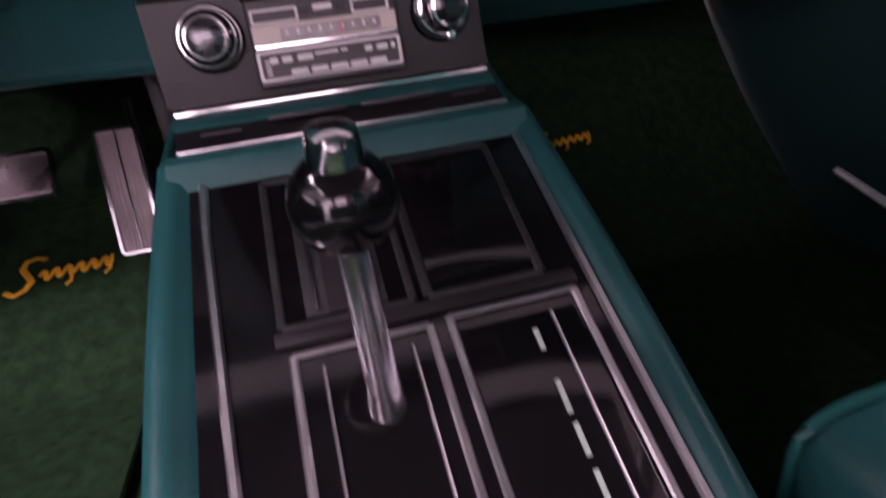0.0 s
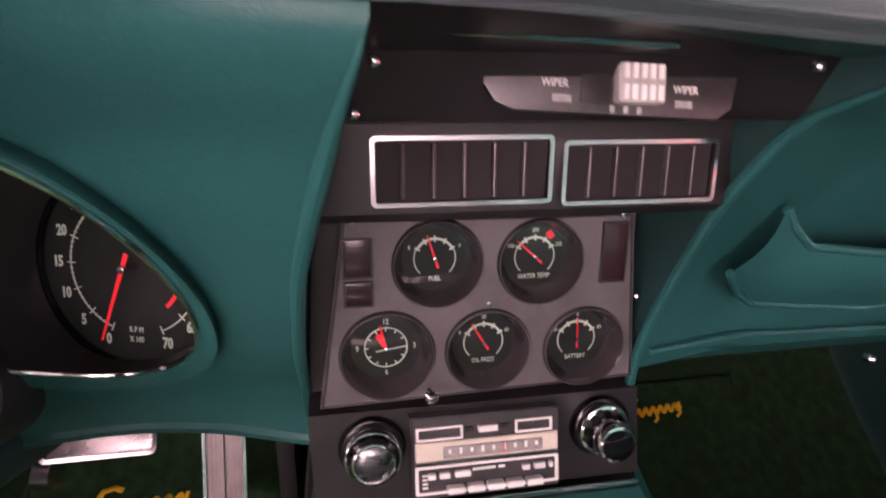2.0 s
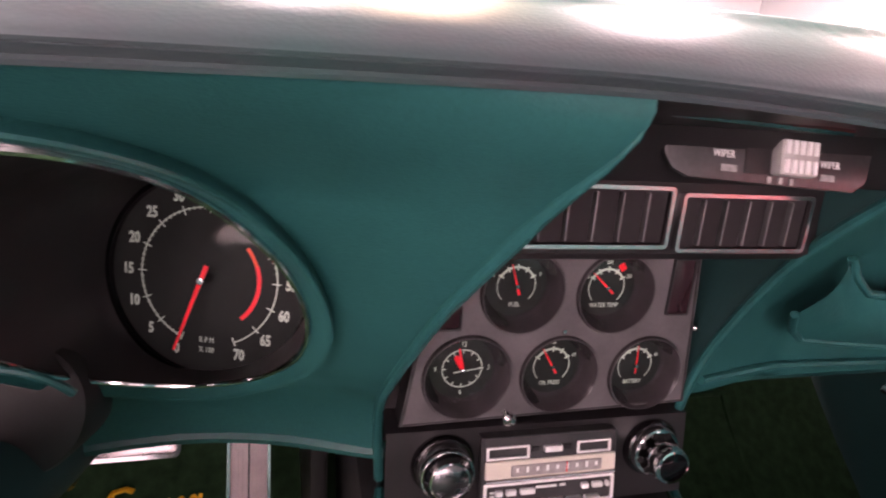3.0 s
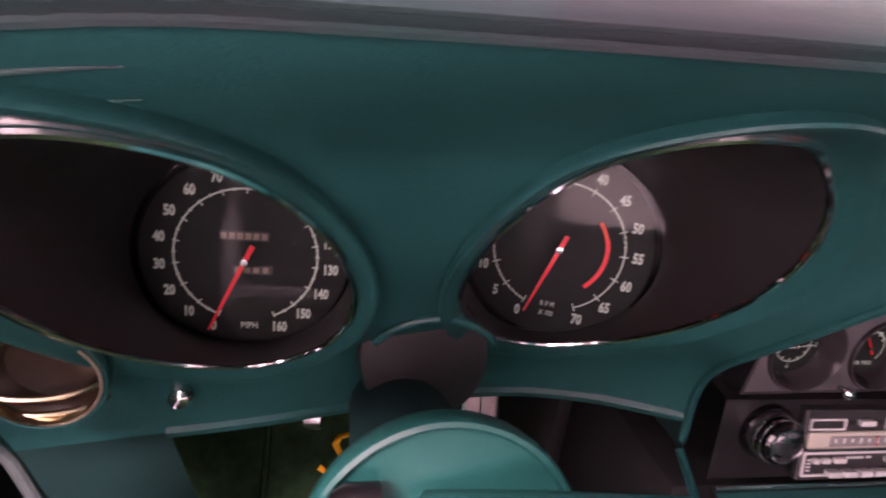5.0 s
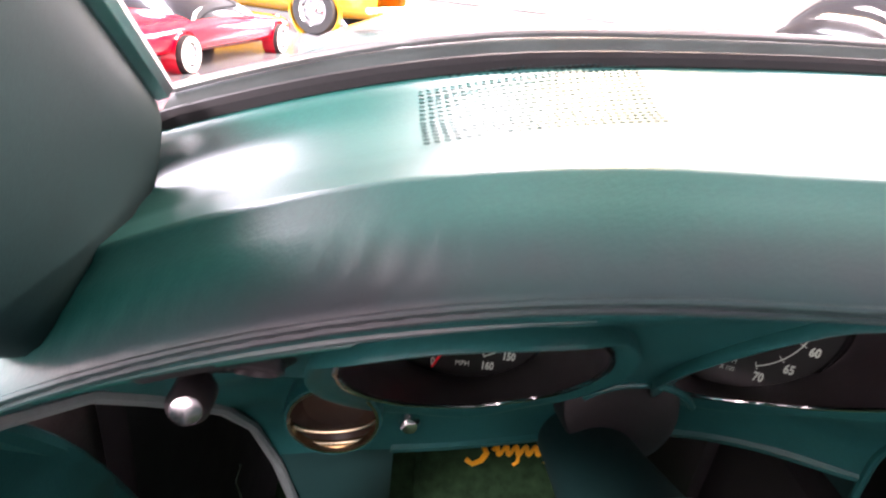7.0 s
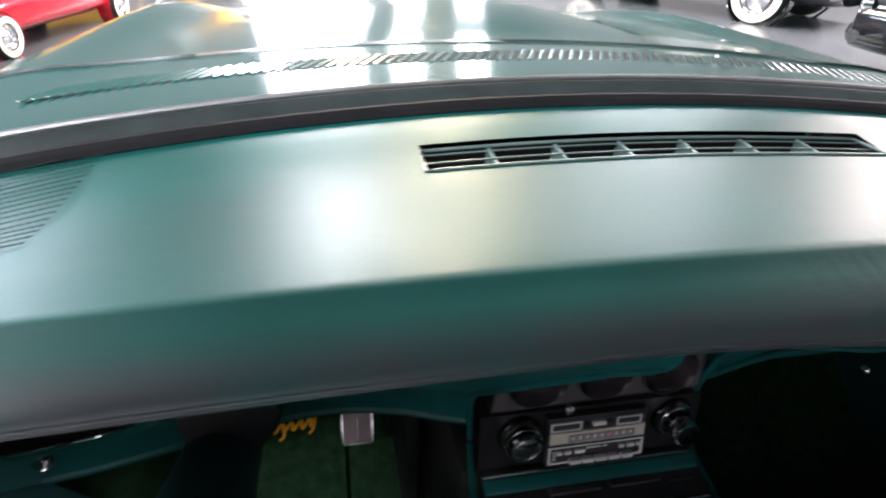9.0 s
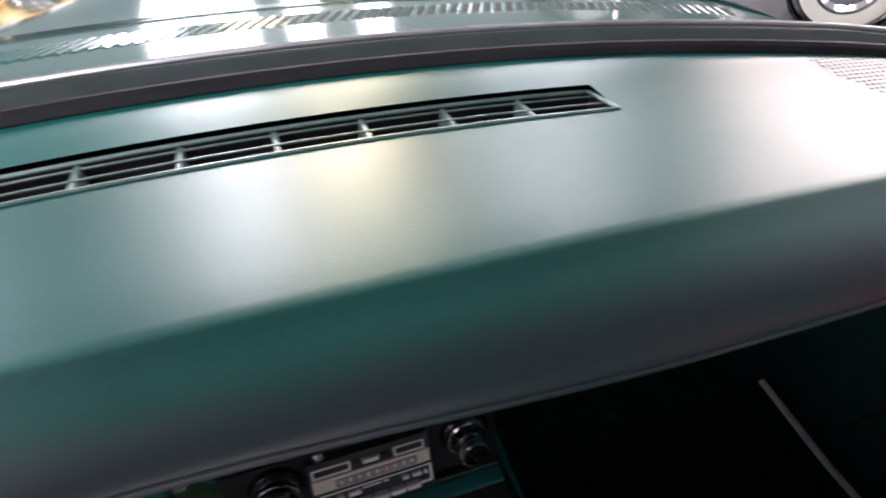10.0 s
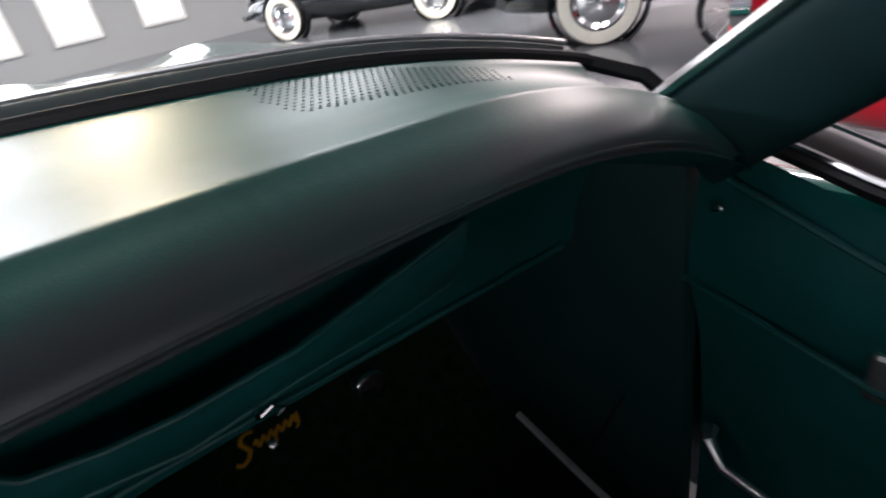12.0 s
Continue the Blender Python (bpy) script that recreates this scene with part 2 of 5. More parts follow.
def add_prism(bm, m, outline, depth, bevel=0.0):
    """A plate: the outline in local x, y of m, extruded along local z."""
    low = [bm.verts.new(m @ Vector((x, y, 0))) for x, y in outline]
    top = [bm.verts.new(m @ Vector((x, y, depth))) for x, y in outline]
    faces = [bm.faces.new(low[::-1]), bm.faces.new(top)]
    n = len(low)
    for k in range(n):
        faces.append(bm.faces.new((low[k], low[(k + 1) % n], top[(k + 1) % n], top[k])))
    if bevel:
        bmesh.ops.bevel(bm, geom=faces[1].edges[:], offset=bevel, segments=2, profile=0.6, affect="EDGES")
    return bm


def prism(m, outline, depth, bevel=0.0):
    return add_prism(bmesh.new(), m, outline, depth, bevel)


def rounded(w, h, r, n=5):
    pts = []
    for cx, cy, a in ((w / 2 - r, h / 2 - r, 0), (-w / 2 + r, h / 2 - r, 90), (-w / 2 + r, -h / 2 + r, 180), (w / 2 - r, -h / 2 + r, 270)):
        pts += [(cx + r * math.cos(radians(a + 90 * k / n)), cy + r * math.sin(radians(a + 90 * k / n))) for k in range(n + 1)]
    return pts


def frame_bm(m, outer, inner, depth):
    """A flat frame between two outlines with the same count of points."""
    bm = bmesh.new()
    loops = [[bm.verts.new(m @ Vector((x, y, z))) for x, y in pts] for pts, z in ((outer, 0), (outer, depth), (inner, depth), (inner, 0))]
    n = len(outer)
    for a, b in zip(loops, loops[1:] + loops[:1]):
        for k in range(n):
            bm.faces.new((a[k], a[(k + 1) % n], b[(k + 1) % n], b[k]))
    return bm


def words(name, text, size, m, material, parent, squeeze=0.8, label="", bold=0.0):
    curve = bpy.data.curves.new(name, "FONT")
    curve.body, curve.size, curve.align_x, curve.align_y, curve.extrude = text, size, "CENTER", "CENTER", 0.0002
    curve.resolution_u = 2
    curve.offset = bold
    tmp = bpy.data.objects.new(name, curve)
    me = bpy.data.meshes.new_from_object(tmp)
    bpy.data.objects.remove(tmp)
    me.transform(m @ Matrix.Diagonal((squeeze, 1, 1, 1)))
    me.materials.clear()
    me.materials.append(material)
    ob = new(name, me)
    ob.parent = parent
    ob.location = -PLACE.get(parent.name, Vector())
    if label:
        tagged(ob, label)
    return ob


def clamp01(v):
    return min(1.0, max(0.0, v))


def mixv(a, b, k):
    return a + (b - a) * k


# ---- dash geometry shared by several things ----


def drop(x, k=0.07, e=0.8):
    """How far the pad falls away from its middle."""
    end = max(0.0, abs(x) - 0.48)
    return -k * x * x - e * end * end


def pad_top(x, y):
    """A place on the padded top, for things that lie in it."""
    y0 = y + 0.17 * x * x
    z = 0.9065 if y0 < 0 else 0.9065 + 0.14 * y0
    return Vector((x, y, z + drop(x, 0.08, 0.7)))


def along(table, v):
    """Smooth value between the rows of a table of pairs."""
    if v <= table[0][0]:
        return table[0][1]
    for n, ((a, fa), (b, fb)) in enumerate(zip(table, table[1:])):
        if v <= b:
            k = (v - a) / (b - a)
            pa, pb = table[max(0, n - 1)], table[min(len(table) - 1, n + 2)]
            ma = (fb - pa[1]) / (b - pa[0]) * (b - a)
            mb = (pb[1] - fa) / (pb[0] - a) * (b - a)
            return fa * (2 * k ** 3 - 3 * k * k + 1) + ma * (k ** 3 - 2 * k * k + k) + fb * (3 * k * k - 2 * k ** 3) + mb * (k ** 3 - k * k)
    return table[-1][1]


# the face leans out towards the driver at its top: z, y
LEAN = [(0.40, 0.09), (0.50, 0.09), (0.56, 0.088), (0.60, 0.084), (0.63, 0.070), (0.66, 0.042), (0.70, 0.005), (0.744, -0.035), (0.80, -0.085), (0.84, -0.121), (0.858, -0.139), (0.9, -0.18)]
BOW = [(-0.80, -0.10), (-0.70, -0.07), (-0.60, -0.05), (-0.52, -0.036), (-0.40, -0.008), (-0.30, 0.006), (-0.22, -0.004), (-0.135, -0.034), (-0.09, -0.042)]
# inner edges of the teal face beside the centre stack: z, x
EDGE_L = [(0.53, -0.133), (0.568, -0.136), (0.605, -0.138), (0.643, -0.138), (0.68, -0.136), (0.718, -0.132), (0.756, -0.127), (0.793, -0.118), (0.831, -0.107), (0.868, -0.094)]
EDGE_R = [(0.53, 0.138), (0.565, 0.129), (0.601, 0.122), (0.636, 0.119), (0.672, 0.121), (0.707, 0.123), (0.742, 0.124), (0.778, 0.121), (0.813, 0.116), (0.848, 0.111), (0.868, 0.108)]
EDGE_RY = [(0.53, 0.045), (0.565, 0.036), (0.601, 0.027), (0.636, 0.018), (0.672, 0.008), (0.707, -0.007), (0.742, -0.026), (0.778, -0.053), (0.813, -0.088), (0.848, -0.128), (0.868, -0.15)]
FACE_N = Vector((0, -0.743, -0.669))


def sag(x):
    """How far the padded roll hangs lower from the middle to the passenger's end."""
    k = clamp01((x + 0.12) / 0.26)
    q = clamp01((x - 0.18) / 0.30)
    return 0.012 * k * k * (3 - 2 * k) * (1 - 0.6 * q * q * (3 - 2 * q))


def roll_foot(x, y, z, low):
    """Carries a dash face in a soft cove out to the lower seam of the padded roll."""
    top = 0.8745 + drop(x, 0.06, 1.1) - sag(x)
    k = clamp01((z - top + low) / low)
    end = max(0.0, abs(x) - 0.5)
    return y + (-0.1855 - 0.4 * sag(x) + 0.3 * end * end - y) * k * k


def face_y(x, z):
    return roll_foot(x, along(LEAN, z) + along(BOW, x), z, 0.05)


def panel_y(x, z):
    """The driver's face with the hollow in which the ball vent sits."""
    return face_y(x, z) + 0.032 * math.exp(-((x + 0.645) / 0.030) ** 2 - ((z - 0.684) / 0.034) ** 2)


def passenger_y(x, z):
    return roll_foot(x, along(EDGE_RY, z) + 0.022 * clamp01((x - 0.125) / 0.09), z, 0.035)

# ---- showroom ----
XW, XE, YS, YN = -9.0, 11.0, -7.0, 13.0


def slab(name, x0, x1, y0, y1, z0, z1, material, kind_label):
    ob = part(name, box(pose((x0 + x1) / 2, (y0 + y1) / 2, (z0 + z1) / 2), x1 - x0, y1 - y0, z1 - z0), material, None, smooth=False)
    return tagged(ob, kind_label, "", "", "structure")


slab("ground", XW, XE, YS, YN, -0.2, 0.0, FLOOR_M, "glossy grey epoxy showroom floor with faint marks")
slab("wall_north", XW, XE, YN, YN + 0.2, 0.0, CEIL, WALL_M, "plain grey painted showroom wall")
slab("wall_south", XW, XE, YS - 0.2, YS, 0.0, CEIL, WALL_M, "plain grey painted showroom wall")
slab("wall_west", XW - 0.2, XW, YS, YN, 0.0, CEIL, WALL_M, "plain grey painted showroom wall")
slab("wall_east", XE, XE + 0.2, YS, YN, 0.0, CEIL, WALL_M, "plain grey painted showroom wall")
slab("ceiling", XW, XE, YS, YN, CEIL, CEIL + 0.15, CEIL_M, "plain pale showroom ceiling")

for n, (x0, x1) in enumerate(((-1.9, 0.3), (1.0, 1.7), (2.6, 3.3)), 1):
    w = root("window_%d" % n, (x0 + x1) / 2, YN, 0.6, "tall bright showroom window in the far wall", "window")
    tagged(w, kind="structure")
    part("daylight", box(pose((x0 + x1) / 2, YN - 0.012, 2.0), x1 - x0, 0.01, 2.8), SKYLIGHT, w, "bright glowing pane")
    part("window_frame", frame_bm(pose((x0 + x1) / 2, YN - 0.01, 2.0, 90), rounded(x1 - x0 + 0.16, 2.96, 0.02), rounded(x1 - x0, 2.8, 0.02), 0.06), HOUSING, w)

# unseen glowing panels added on three walls to light the dash from behind
for n, (side, a, b) in enumerate((("s", -7.0, -3.2), ("s", -2.2, 0.4), ("w", -5.0, -1.2), ("w", -0.6, 3.2), ("e", -5.0, -1.4), ("e", -0.8, 2.8)), 4):
    mid, wide = (a + b) / 2, b - a
    at = {"s": pose(mid, YS, 1.9, 0, 0, 180), "w": pose(XW, mid, 1.9, 0, 0, 90), "e": pose(XE, mid, 1.9, 0, 0, -90)}[side]
    w = root("window_%d" % n, *at.translation, "tall bright showroom window", "window")
    tagged(w, kind="structure")
    part("daylight", box(at @ pose(0, -0.012, 0), wide, 0.01, 3.2), DIM_FILL_GLOW if side == "e" else FILL_GLOW, w, "bright glowing pane")
    part("window_frame", frame_bm(at @ pose(0, -0.01, 0, 90), rounded(wide + 0.16, 3.36, 0.02), rounded(wide, 3.2, 0.02), 0.06), HOUSING, w)

for x, y, sx, sy, color, watts in LUMINAIRES:
    lum = root("ceiling_light", x, y, CEIL - 0.06, "long white ceiling light panel in a slim housing", "ceiling light", "showroom ceiling lights")
    part("housing", box(pose(x, y, CEIL - 0.035), sx + 0.1, sy + 0.1, 0.07, 0.01), HOUSING, lum)
    lamp("lamp", x, y, CEIL - 0.09, sx, sy, watts, color)

# ---- car body seen through the windshield ----
car = root("sports_car_body", 0, 0.6, 0.0, "teal lacquered sports car body with long hood and cowl louvres", "car body")


def hood_z(x, y):
    crown = 0.03 * max(0.0, 1 - (x / 0.33) ** 2) if abs(x) < 0.33 else 0.0
    hump = 0.045 * math.exp(-((abs(x) - 0.66) / 0.09) ** 2) * math.exp(-((y - 1.25) / 0.55) ** 2)
    return 0.915 - 0.045 * (y - 0.4) - 0.03 * (y - 0.4) ** 2 - 0.11 * x * x - 1.3 * max(0, abs(x) - 0.72) ** 2 + crown * clamp01((y - 0.5) * 3) + hump


def body_half(y):
    """Half width of the body at the crest of the fenders."""
    return 0.715 + 0.045 * max(0.0, y - 0.47) + 0.16 * max(0.0, 0.25 - y)


def hood_fn(u, v):
    y = mixv(0.47, 2.25, v)
    x = (2 * u - 1) * body_half(y)
    return Vector((x, y, hood_z(x, y) - (0.6 * max(0, y - 1.8) ** 2)))


bm = add_grid(bmesh.new(), hood_fn, 60, 40)
part("hood", bm, TEAL_PAINT, car)


def cowl_fn(u, v):
    x = mixv(-0.715, 0.715, u)
    y0 = 0.137 - 0.25 * x * x
    y = mixv(y0, 0.474, v)
    z = mixv(0.926 + drop(x, 0.1, 0.6), hood_z(x, 0.474) - 0.004, v)
    return Vector((x, y, z))


part("cowl_panel", add_grid(bmesh.new(), cowl_fn, 60, 12), TEAL_PAINT, car)
for k in range(84):
    x = mixv(-0.58, 0.58, k / 83)
    p = cowl_fn((x + 0.715) / 1.43, 0.60)
    part("cowl_slot", box(Matrix.Translation(p + Vector((0.004, 0, 0.0005))) @ pose(0, 0, 0, 0, 0, -24), 0.0055, 0.062, 0.002, 0.0006, 1), DARK_CAVITY, car)
    part("cowl_louvre", box(Matrix.Translation(p + Vector((-0.0025, 0, 0.0012))) @ pose(0, 0, 0, 0, 10, -24), 0.006, 0.064, 0.002, 0.0007, 1), TEAL_PAINT, car)
for side in (-1, 1):
    def fender_fn(u, v, side=side):
        y = mixv(-0.12, 2.25, u)
        a = mixv(0.0, 1.0, v)
        top = hood_z(body_half(max(y, 0.47)), max(y, 0.47)) - 0.13 * max(0, 0.4 - y) - 0.6 * max(0, y - 1.8) ** 2
        return Vector((side * (body_half(y) + 0.10 * math.sin(a * math.pi / 2)), y, mixv(top, 0.2, a ** 1.5)))
    part("front_fender", add_grid(bmesh.new(), fender_fn, 40, 14), TEAL_PAINT, car)

# ---- windshield frame and glass ----
shield = root("windshield", 0, 0.1, 0.92, "curved windshield with dark rubber seal and bright trim", "windshield")


def trim_pt(x, dy=0.0, dz=0.0):
    return Vector((x, 0.105 - 0.25 * x * x + dy, 0.922 + drop(x, 0.09, 0.45) + dz))


XT = [(-0.72 + 1.44 * k / 48) for k in range(49)]
part("rubber_seal", tube([trim_pt(x, 0.0055, -0.001) for x in XT], 0.0085, 10), RUBBER_TRIM, shield, "dark rubber windshield seal")
part("chrome_trim", tube([trim_pt(x, 0.030, 0.0165) for x in XT], 0.0028, 8), SATIN_CHROME, shield, "thin bright metal trim strip")
bm = bmesh.new()
add_grid(bm, lambda u, v: trim_pt(mixv(-0.72, 0.72, u), mixv(0.007, 0.031, v), mixv(-0.001, 0.0135, v) + 0.002 * math.sin(math.pi * v)), 49, 7)
part("seal_face", bm, mat("grey_seal_rubber", (0.028, 0.042, 0.041), 0.5, vary=0.25, scale=25, spec=0.4), shield, "weathered grey seal face")


def glass_fn(u, v):
    x = mixv(-0.72, 0.72, u)
    p = trim_pt(x, 0.02, 0.016)
    q = Vector((x * 0.86, -0.27 - 0.1 * x * x, 1.20 - 0.12 * x * x))
    return p.lerp(q, v) + Vector((0, 0, 0.03 * math.sin(math.pi * v)))


pane = part("glass_pane", add_grid(bmesh.new(), glass_fn, 40, 16), WINDOW_GLASS, shield)
pane.visible_shadow = False
for side in (-1, 1):
    a, b = Vector((side * 0.742, -0.117, 0.782)), Vector((side * 0.64, -0.614, 1.152))
    if side < 0:
        a, b = Vector((-0.720, -0.078, 0.818)), Vector((-0.63, -0.57, 1.185))
    way = (b - a).normalized()
    across = Vector((side, 0, 0)).cross(way).normalized() * side
    if across.y < 0:
        across = -across

    def pillar_fn(u, v, a=a, b=b, across=across, side=side):
        c = a.lerp(b, u)
        ang = 2 * math.pi * v
        wide = mixv(0.045, 0.034, clamp01(u * 1.4)) * (1.0 if side > 0 else 1.5)
        c1, s1 = math.cos(ang), math.sin(ang)
        return c + across * wide * (abs(c1) ** 0.6) * (1 if c1 > 0 else -1) + Vector((side * 0.02 * (abs(s1) ** 0.6) * (1 if s1 > 0 else -1), 0, 0))
    part("a_pillar", add_grid(bmesh.new(), pillar_fn, 12, 24, close_v=True), PILLAR, shield, "dark padded windshield pillar")
    gap = 1.0 if side > 0 else 1.5
    part("corner_seal", tube([trim_pt(side * 0.70, 0.006, 0.0), trim_pt(side * 0.722, 0.0, -0.002), Vector((side * 0.738, -0.07, 0.834)), Vector((side * 0.745, -0.112, 0.80))], 0.0075, 8), RUBBER_TRIM, shield, "dark rubber seal at the pillar foot")
    part("pillar_trim", tube([a + across * 0.047 * gap + Vector((-side * 0.012, 0, 0)), a.lerp(b, 0.7) + across * 0.037 * gap + Vector((-side * 0.012, 0, 0)), b + across * 0.036 * gap], 0.007, 8), SATIN_CHROME, shield, "bright metal pillar edge")

# ---- dashboard pad ----
dash = root("dashboard", 0, 0.0, 0.57, "teal padded dashboard with defroster slot and speaker grilles", "dashboard")
SLOT = 0.205
SLAT = mat("pale_slat_paint", (0.20, 0.30, 0.28), 0.35, vary=0.15, scale=60)
# rows of the pad from the windshield to its underside: y, z, forward bow, fall, fall of the ends
PROFILE = [(0.105, 0.9195, 1.0, 0.09, 0.45), (0.085, 0.9195, 0.95, 0.09, 0.45), (0.066, 0.917, 0.85, 0.09, 0.5), (0.045, 0.9135, 0.75, 0.09, 0.6), (0.003, 0.9075, 0.6, 0.085, 0.7), (-0.035, 0.9065, 0.42, 0.08, 0.75),
           (-0.06, 0.906, 0.3, 0.08, 0.8), (-0.085, 0.906, 0.2, 0.075, 0.85), (-0.11, 0.906, 0.1, 0.07, 0.9), (-0.136, 0.906, 0.03, 0.065, 0.95), (-0.1425, 0.9056, 0, 0.06, 1.0), (-0.1455, 0.9046, 0, 0.06, 1.02), (-0.1485, 0.9026, 0, 0.058, 1.05), (-0.1535, 0.8998, 0, 0.058, 1.05), (-0.161, 0.8965, 0, 0.059, 1.05), (-0.170, 0.8930, 0, 0.059, 1.1), (-0.179, 0.8890, 0, 0.06, 1.1), (-0.1860, 0.8850, 0, 0.06, 1.1), (-0.1895, 0.8815, 0, 0.06, 1.1),
           (-0.1900, 0.8785, 0, 0.06, 1.1), (-0.1875, 0.8760, 0, 0.06, 1.1), (-0.181, 0.8748, 0, 0.06, 1.1), (-0.165, 0.8748, 0, 0.06, 1.1), (-0.14, 0.8745, 0, 0.06, 1.1), (-0.06, 0.872, 0, 0.06, 1.1), (0.0, 0.868, 0, 0.06, 0.7)]


CREASE, NOSE = 12, 19


def slot_y(x, front):
    return 0.045 - 0.1875 * x * x if front else 0.003 - 0.15 * x * x


def pad_profile(x, i):
    y, z, bow, k, e = PROFILE[i]
    end = max(0.0, abs(x) - 0.5)
    hang = sag(x)
    if CREASE < i < NOSE:
        # the roll bulges from the crease out to the nose, where it hangs straight down
        q = (i - CREASE) / (NOSE - CREASE)
        (y0, z0), (y2, z2) = PROFILE[CREASE][:2], PROFILE[NOSE][:2]
        y2, z2 = y2 - 0.4 * hang, z2 - hang
        z1 = z0 + 0.36 * (y2 - y0)
        y, z = (1 - q) ** 2 * y0 + (1 - (1 - q) ** 2) * y2, (1 - q) ** 2 * z0 + 2 * q * (1 - q) * z1 + q * q * z2
    elif i >= NOSE:
        y, z = y - 0.4 * hang, z - hang
    return Vector((x, y - 0.25 * x * x * bow + (0.3 * end * end if y < -0.1 else 0.0), z + drop(x, k, e)))


COLS = [k * SLOT / 60 for k in range(-222, 205)]


def ripple(x, y):
    """Small gathers of the vinyl along the crease and round the driver's end of the roll."""
    patch = clamp01(0.5 + 0.9 * math.sin(x * 17 + 1.0) + 0.4 * math.sin(x * 41)) * clamp01((x + 0.35) * 4) * clamp01((0.48 - x) * 5)
    crease = math.exp(-((y + 0.148) / 0.0055) ** 2) * patch * 0.00028 * (math.sin(x * 610 + y * 1500 + 3 * math.sin(x * 43)) + 0.6 * math.sin(x * 390 - y * 900))
    end = clamp01((-0.45 - x) / 0.1) * math.exp(-((y + 0.176) / 0.014) ** 2)
    return crease + end * 0.0009 * math.sin(x * 560 + y * 500 + 1.5 * math.sin(x * 70))


bm = bmesh.new()
verts = [[bm.verts.new(pad_profile(x, i) + Vector((0, 0, ripple(x, PROFILE[i][0])))) for i in range(len(PROFILE))] for x in COLS]
for c in range(len(COLS) - 1):
    for i in range(len(PROFILE) - 1):
        if i == 3 and abs((COLS[c] + COLS[c + 1]) / 2) < SLOT:
            continue
        bm.faces.new((verts[c][i], verts[c + 1][i], verts[c + 1][i + 1], verts[c][i + 1]))
bm.faces.new(verts[0])
bm.faces.new(verts[-1][::-1])
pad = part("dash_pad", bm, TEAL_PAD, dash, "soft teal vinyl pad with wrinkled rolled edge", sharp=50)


def seam_pt(x, y, z, k, e):
    end = max(0.0, abs(x) - 0.5)
    return Vector((x, y - 0.4 * sag(x) + 0.3 * end * end, z - sag(x) + drop(x, k, e)))


for y, z, r in ((-0.1904, 0.8800, 0.0012), (-0.1866, 0.8748, 0.0016)):
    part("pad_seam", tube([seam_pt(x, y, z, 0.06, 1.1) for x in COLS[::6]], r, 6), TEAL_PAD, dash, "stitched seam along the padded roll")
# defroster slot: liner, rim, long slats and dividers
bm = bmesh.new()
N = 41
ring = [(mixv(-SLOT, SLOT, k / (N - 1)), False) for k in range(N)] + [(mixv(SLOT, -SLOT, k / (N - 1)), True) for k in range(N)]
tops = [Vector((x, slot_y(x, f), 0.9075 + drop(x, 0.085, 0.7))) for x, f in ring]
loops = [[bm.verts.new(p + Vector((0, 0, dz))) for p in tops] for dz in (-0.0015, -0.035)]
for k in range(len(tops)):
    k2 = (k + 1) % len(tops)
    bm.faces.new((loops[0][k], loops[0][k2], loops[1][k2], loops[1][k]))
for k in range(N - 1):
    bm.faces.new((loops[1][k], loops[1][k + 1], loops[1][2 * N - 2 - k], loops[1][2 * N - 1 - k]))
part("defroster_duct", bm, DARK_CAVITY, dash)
part("defroster_rim", tube([p + Vector((0, 0, 0.0005)) for p in tops], 0.0015, 6, True), SLAT, dash, "raised rim of the defroster slot")
for back in (0.48, 0.88):
    part("defroster_slat", tube([Vector((x, mixv(slot_y(x, False), slot_y(x, True), back), 0.9055 + drop(x, 0.085, 0.7))) for x in [mixv(-SLOT, SLOT, k / 30) for k in range(31)]], 0.0008, 6), SLAT, dash)
for k in range(1, 7):
    x = mixv(-SLOT, SLOT, k / 7)
    part("defroster_divider", box(pose(x, slot_y(x, False) + 0.021, 0.8935 + drop(x, 0.085, 0.7), 4, 0, 0), 0.0035, 0.041, 0.024, 0.0008, 1), SLAT, dash)
# perforated speaker areas: rows of short slots for the driver, round holes for the passenger


def punched(bm, c, rx, ry, turn):
    rings = []
    for k, dz in ((1.0, 0.0016), (0.75, 0.0011)):
        rings.append([bm.verts.new(c + Vector((k * (rx * math.cos(a) * math.cos(turn) - ry * math.sin(a) * math.sin(turn)), k * (rx * math.cos(a) * math.sin(turn) + ry * math.sin(a) * math.cos(turn)), dz))) for a in [j * math.pi / 3 for j in range(6)]])
    for j in range(6):
        bm.faces.new((rings[0][j], rings[0][(j + 1) % 6], rings[1][(j + 1) % 6], rings[1][j]))
    bm.faces.new(rings[1])


bm = bmesh.new()
for j in range(19):
    v = j / 18
    a, b = Vector((mixv(-0.572, -0.580, v), mixv(-0.092, 0.018, v))), Vector((mixv(-0.455, -0.438, v), mixv(-0.058, 0.072, v)))
    turn = math.atan2(b.y - a.y, b.x - a.x)
    count = int((b - a).length / 0.0046)
    for i in range(count):
        p = a.lerp(b, (i + 0.5) / count)
        punched(bm, pad_top(p.x, p.y), 0.0019, 0.0011, turn)
tagged(part("speaker_perforation", bm, DARK_TEAL, dash, "rows of short speaker slots"), kind="stuff")
bm = bmesh.new()
area = [(0.424, 0.076), (0.421, 0.005), (0.431, -0.040), (0.488, -0.060), (0.591, -0.062), (0.604, -0.03), (0.598, 0.0), (0.51, 0.050)]
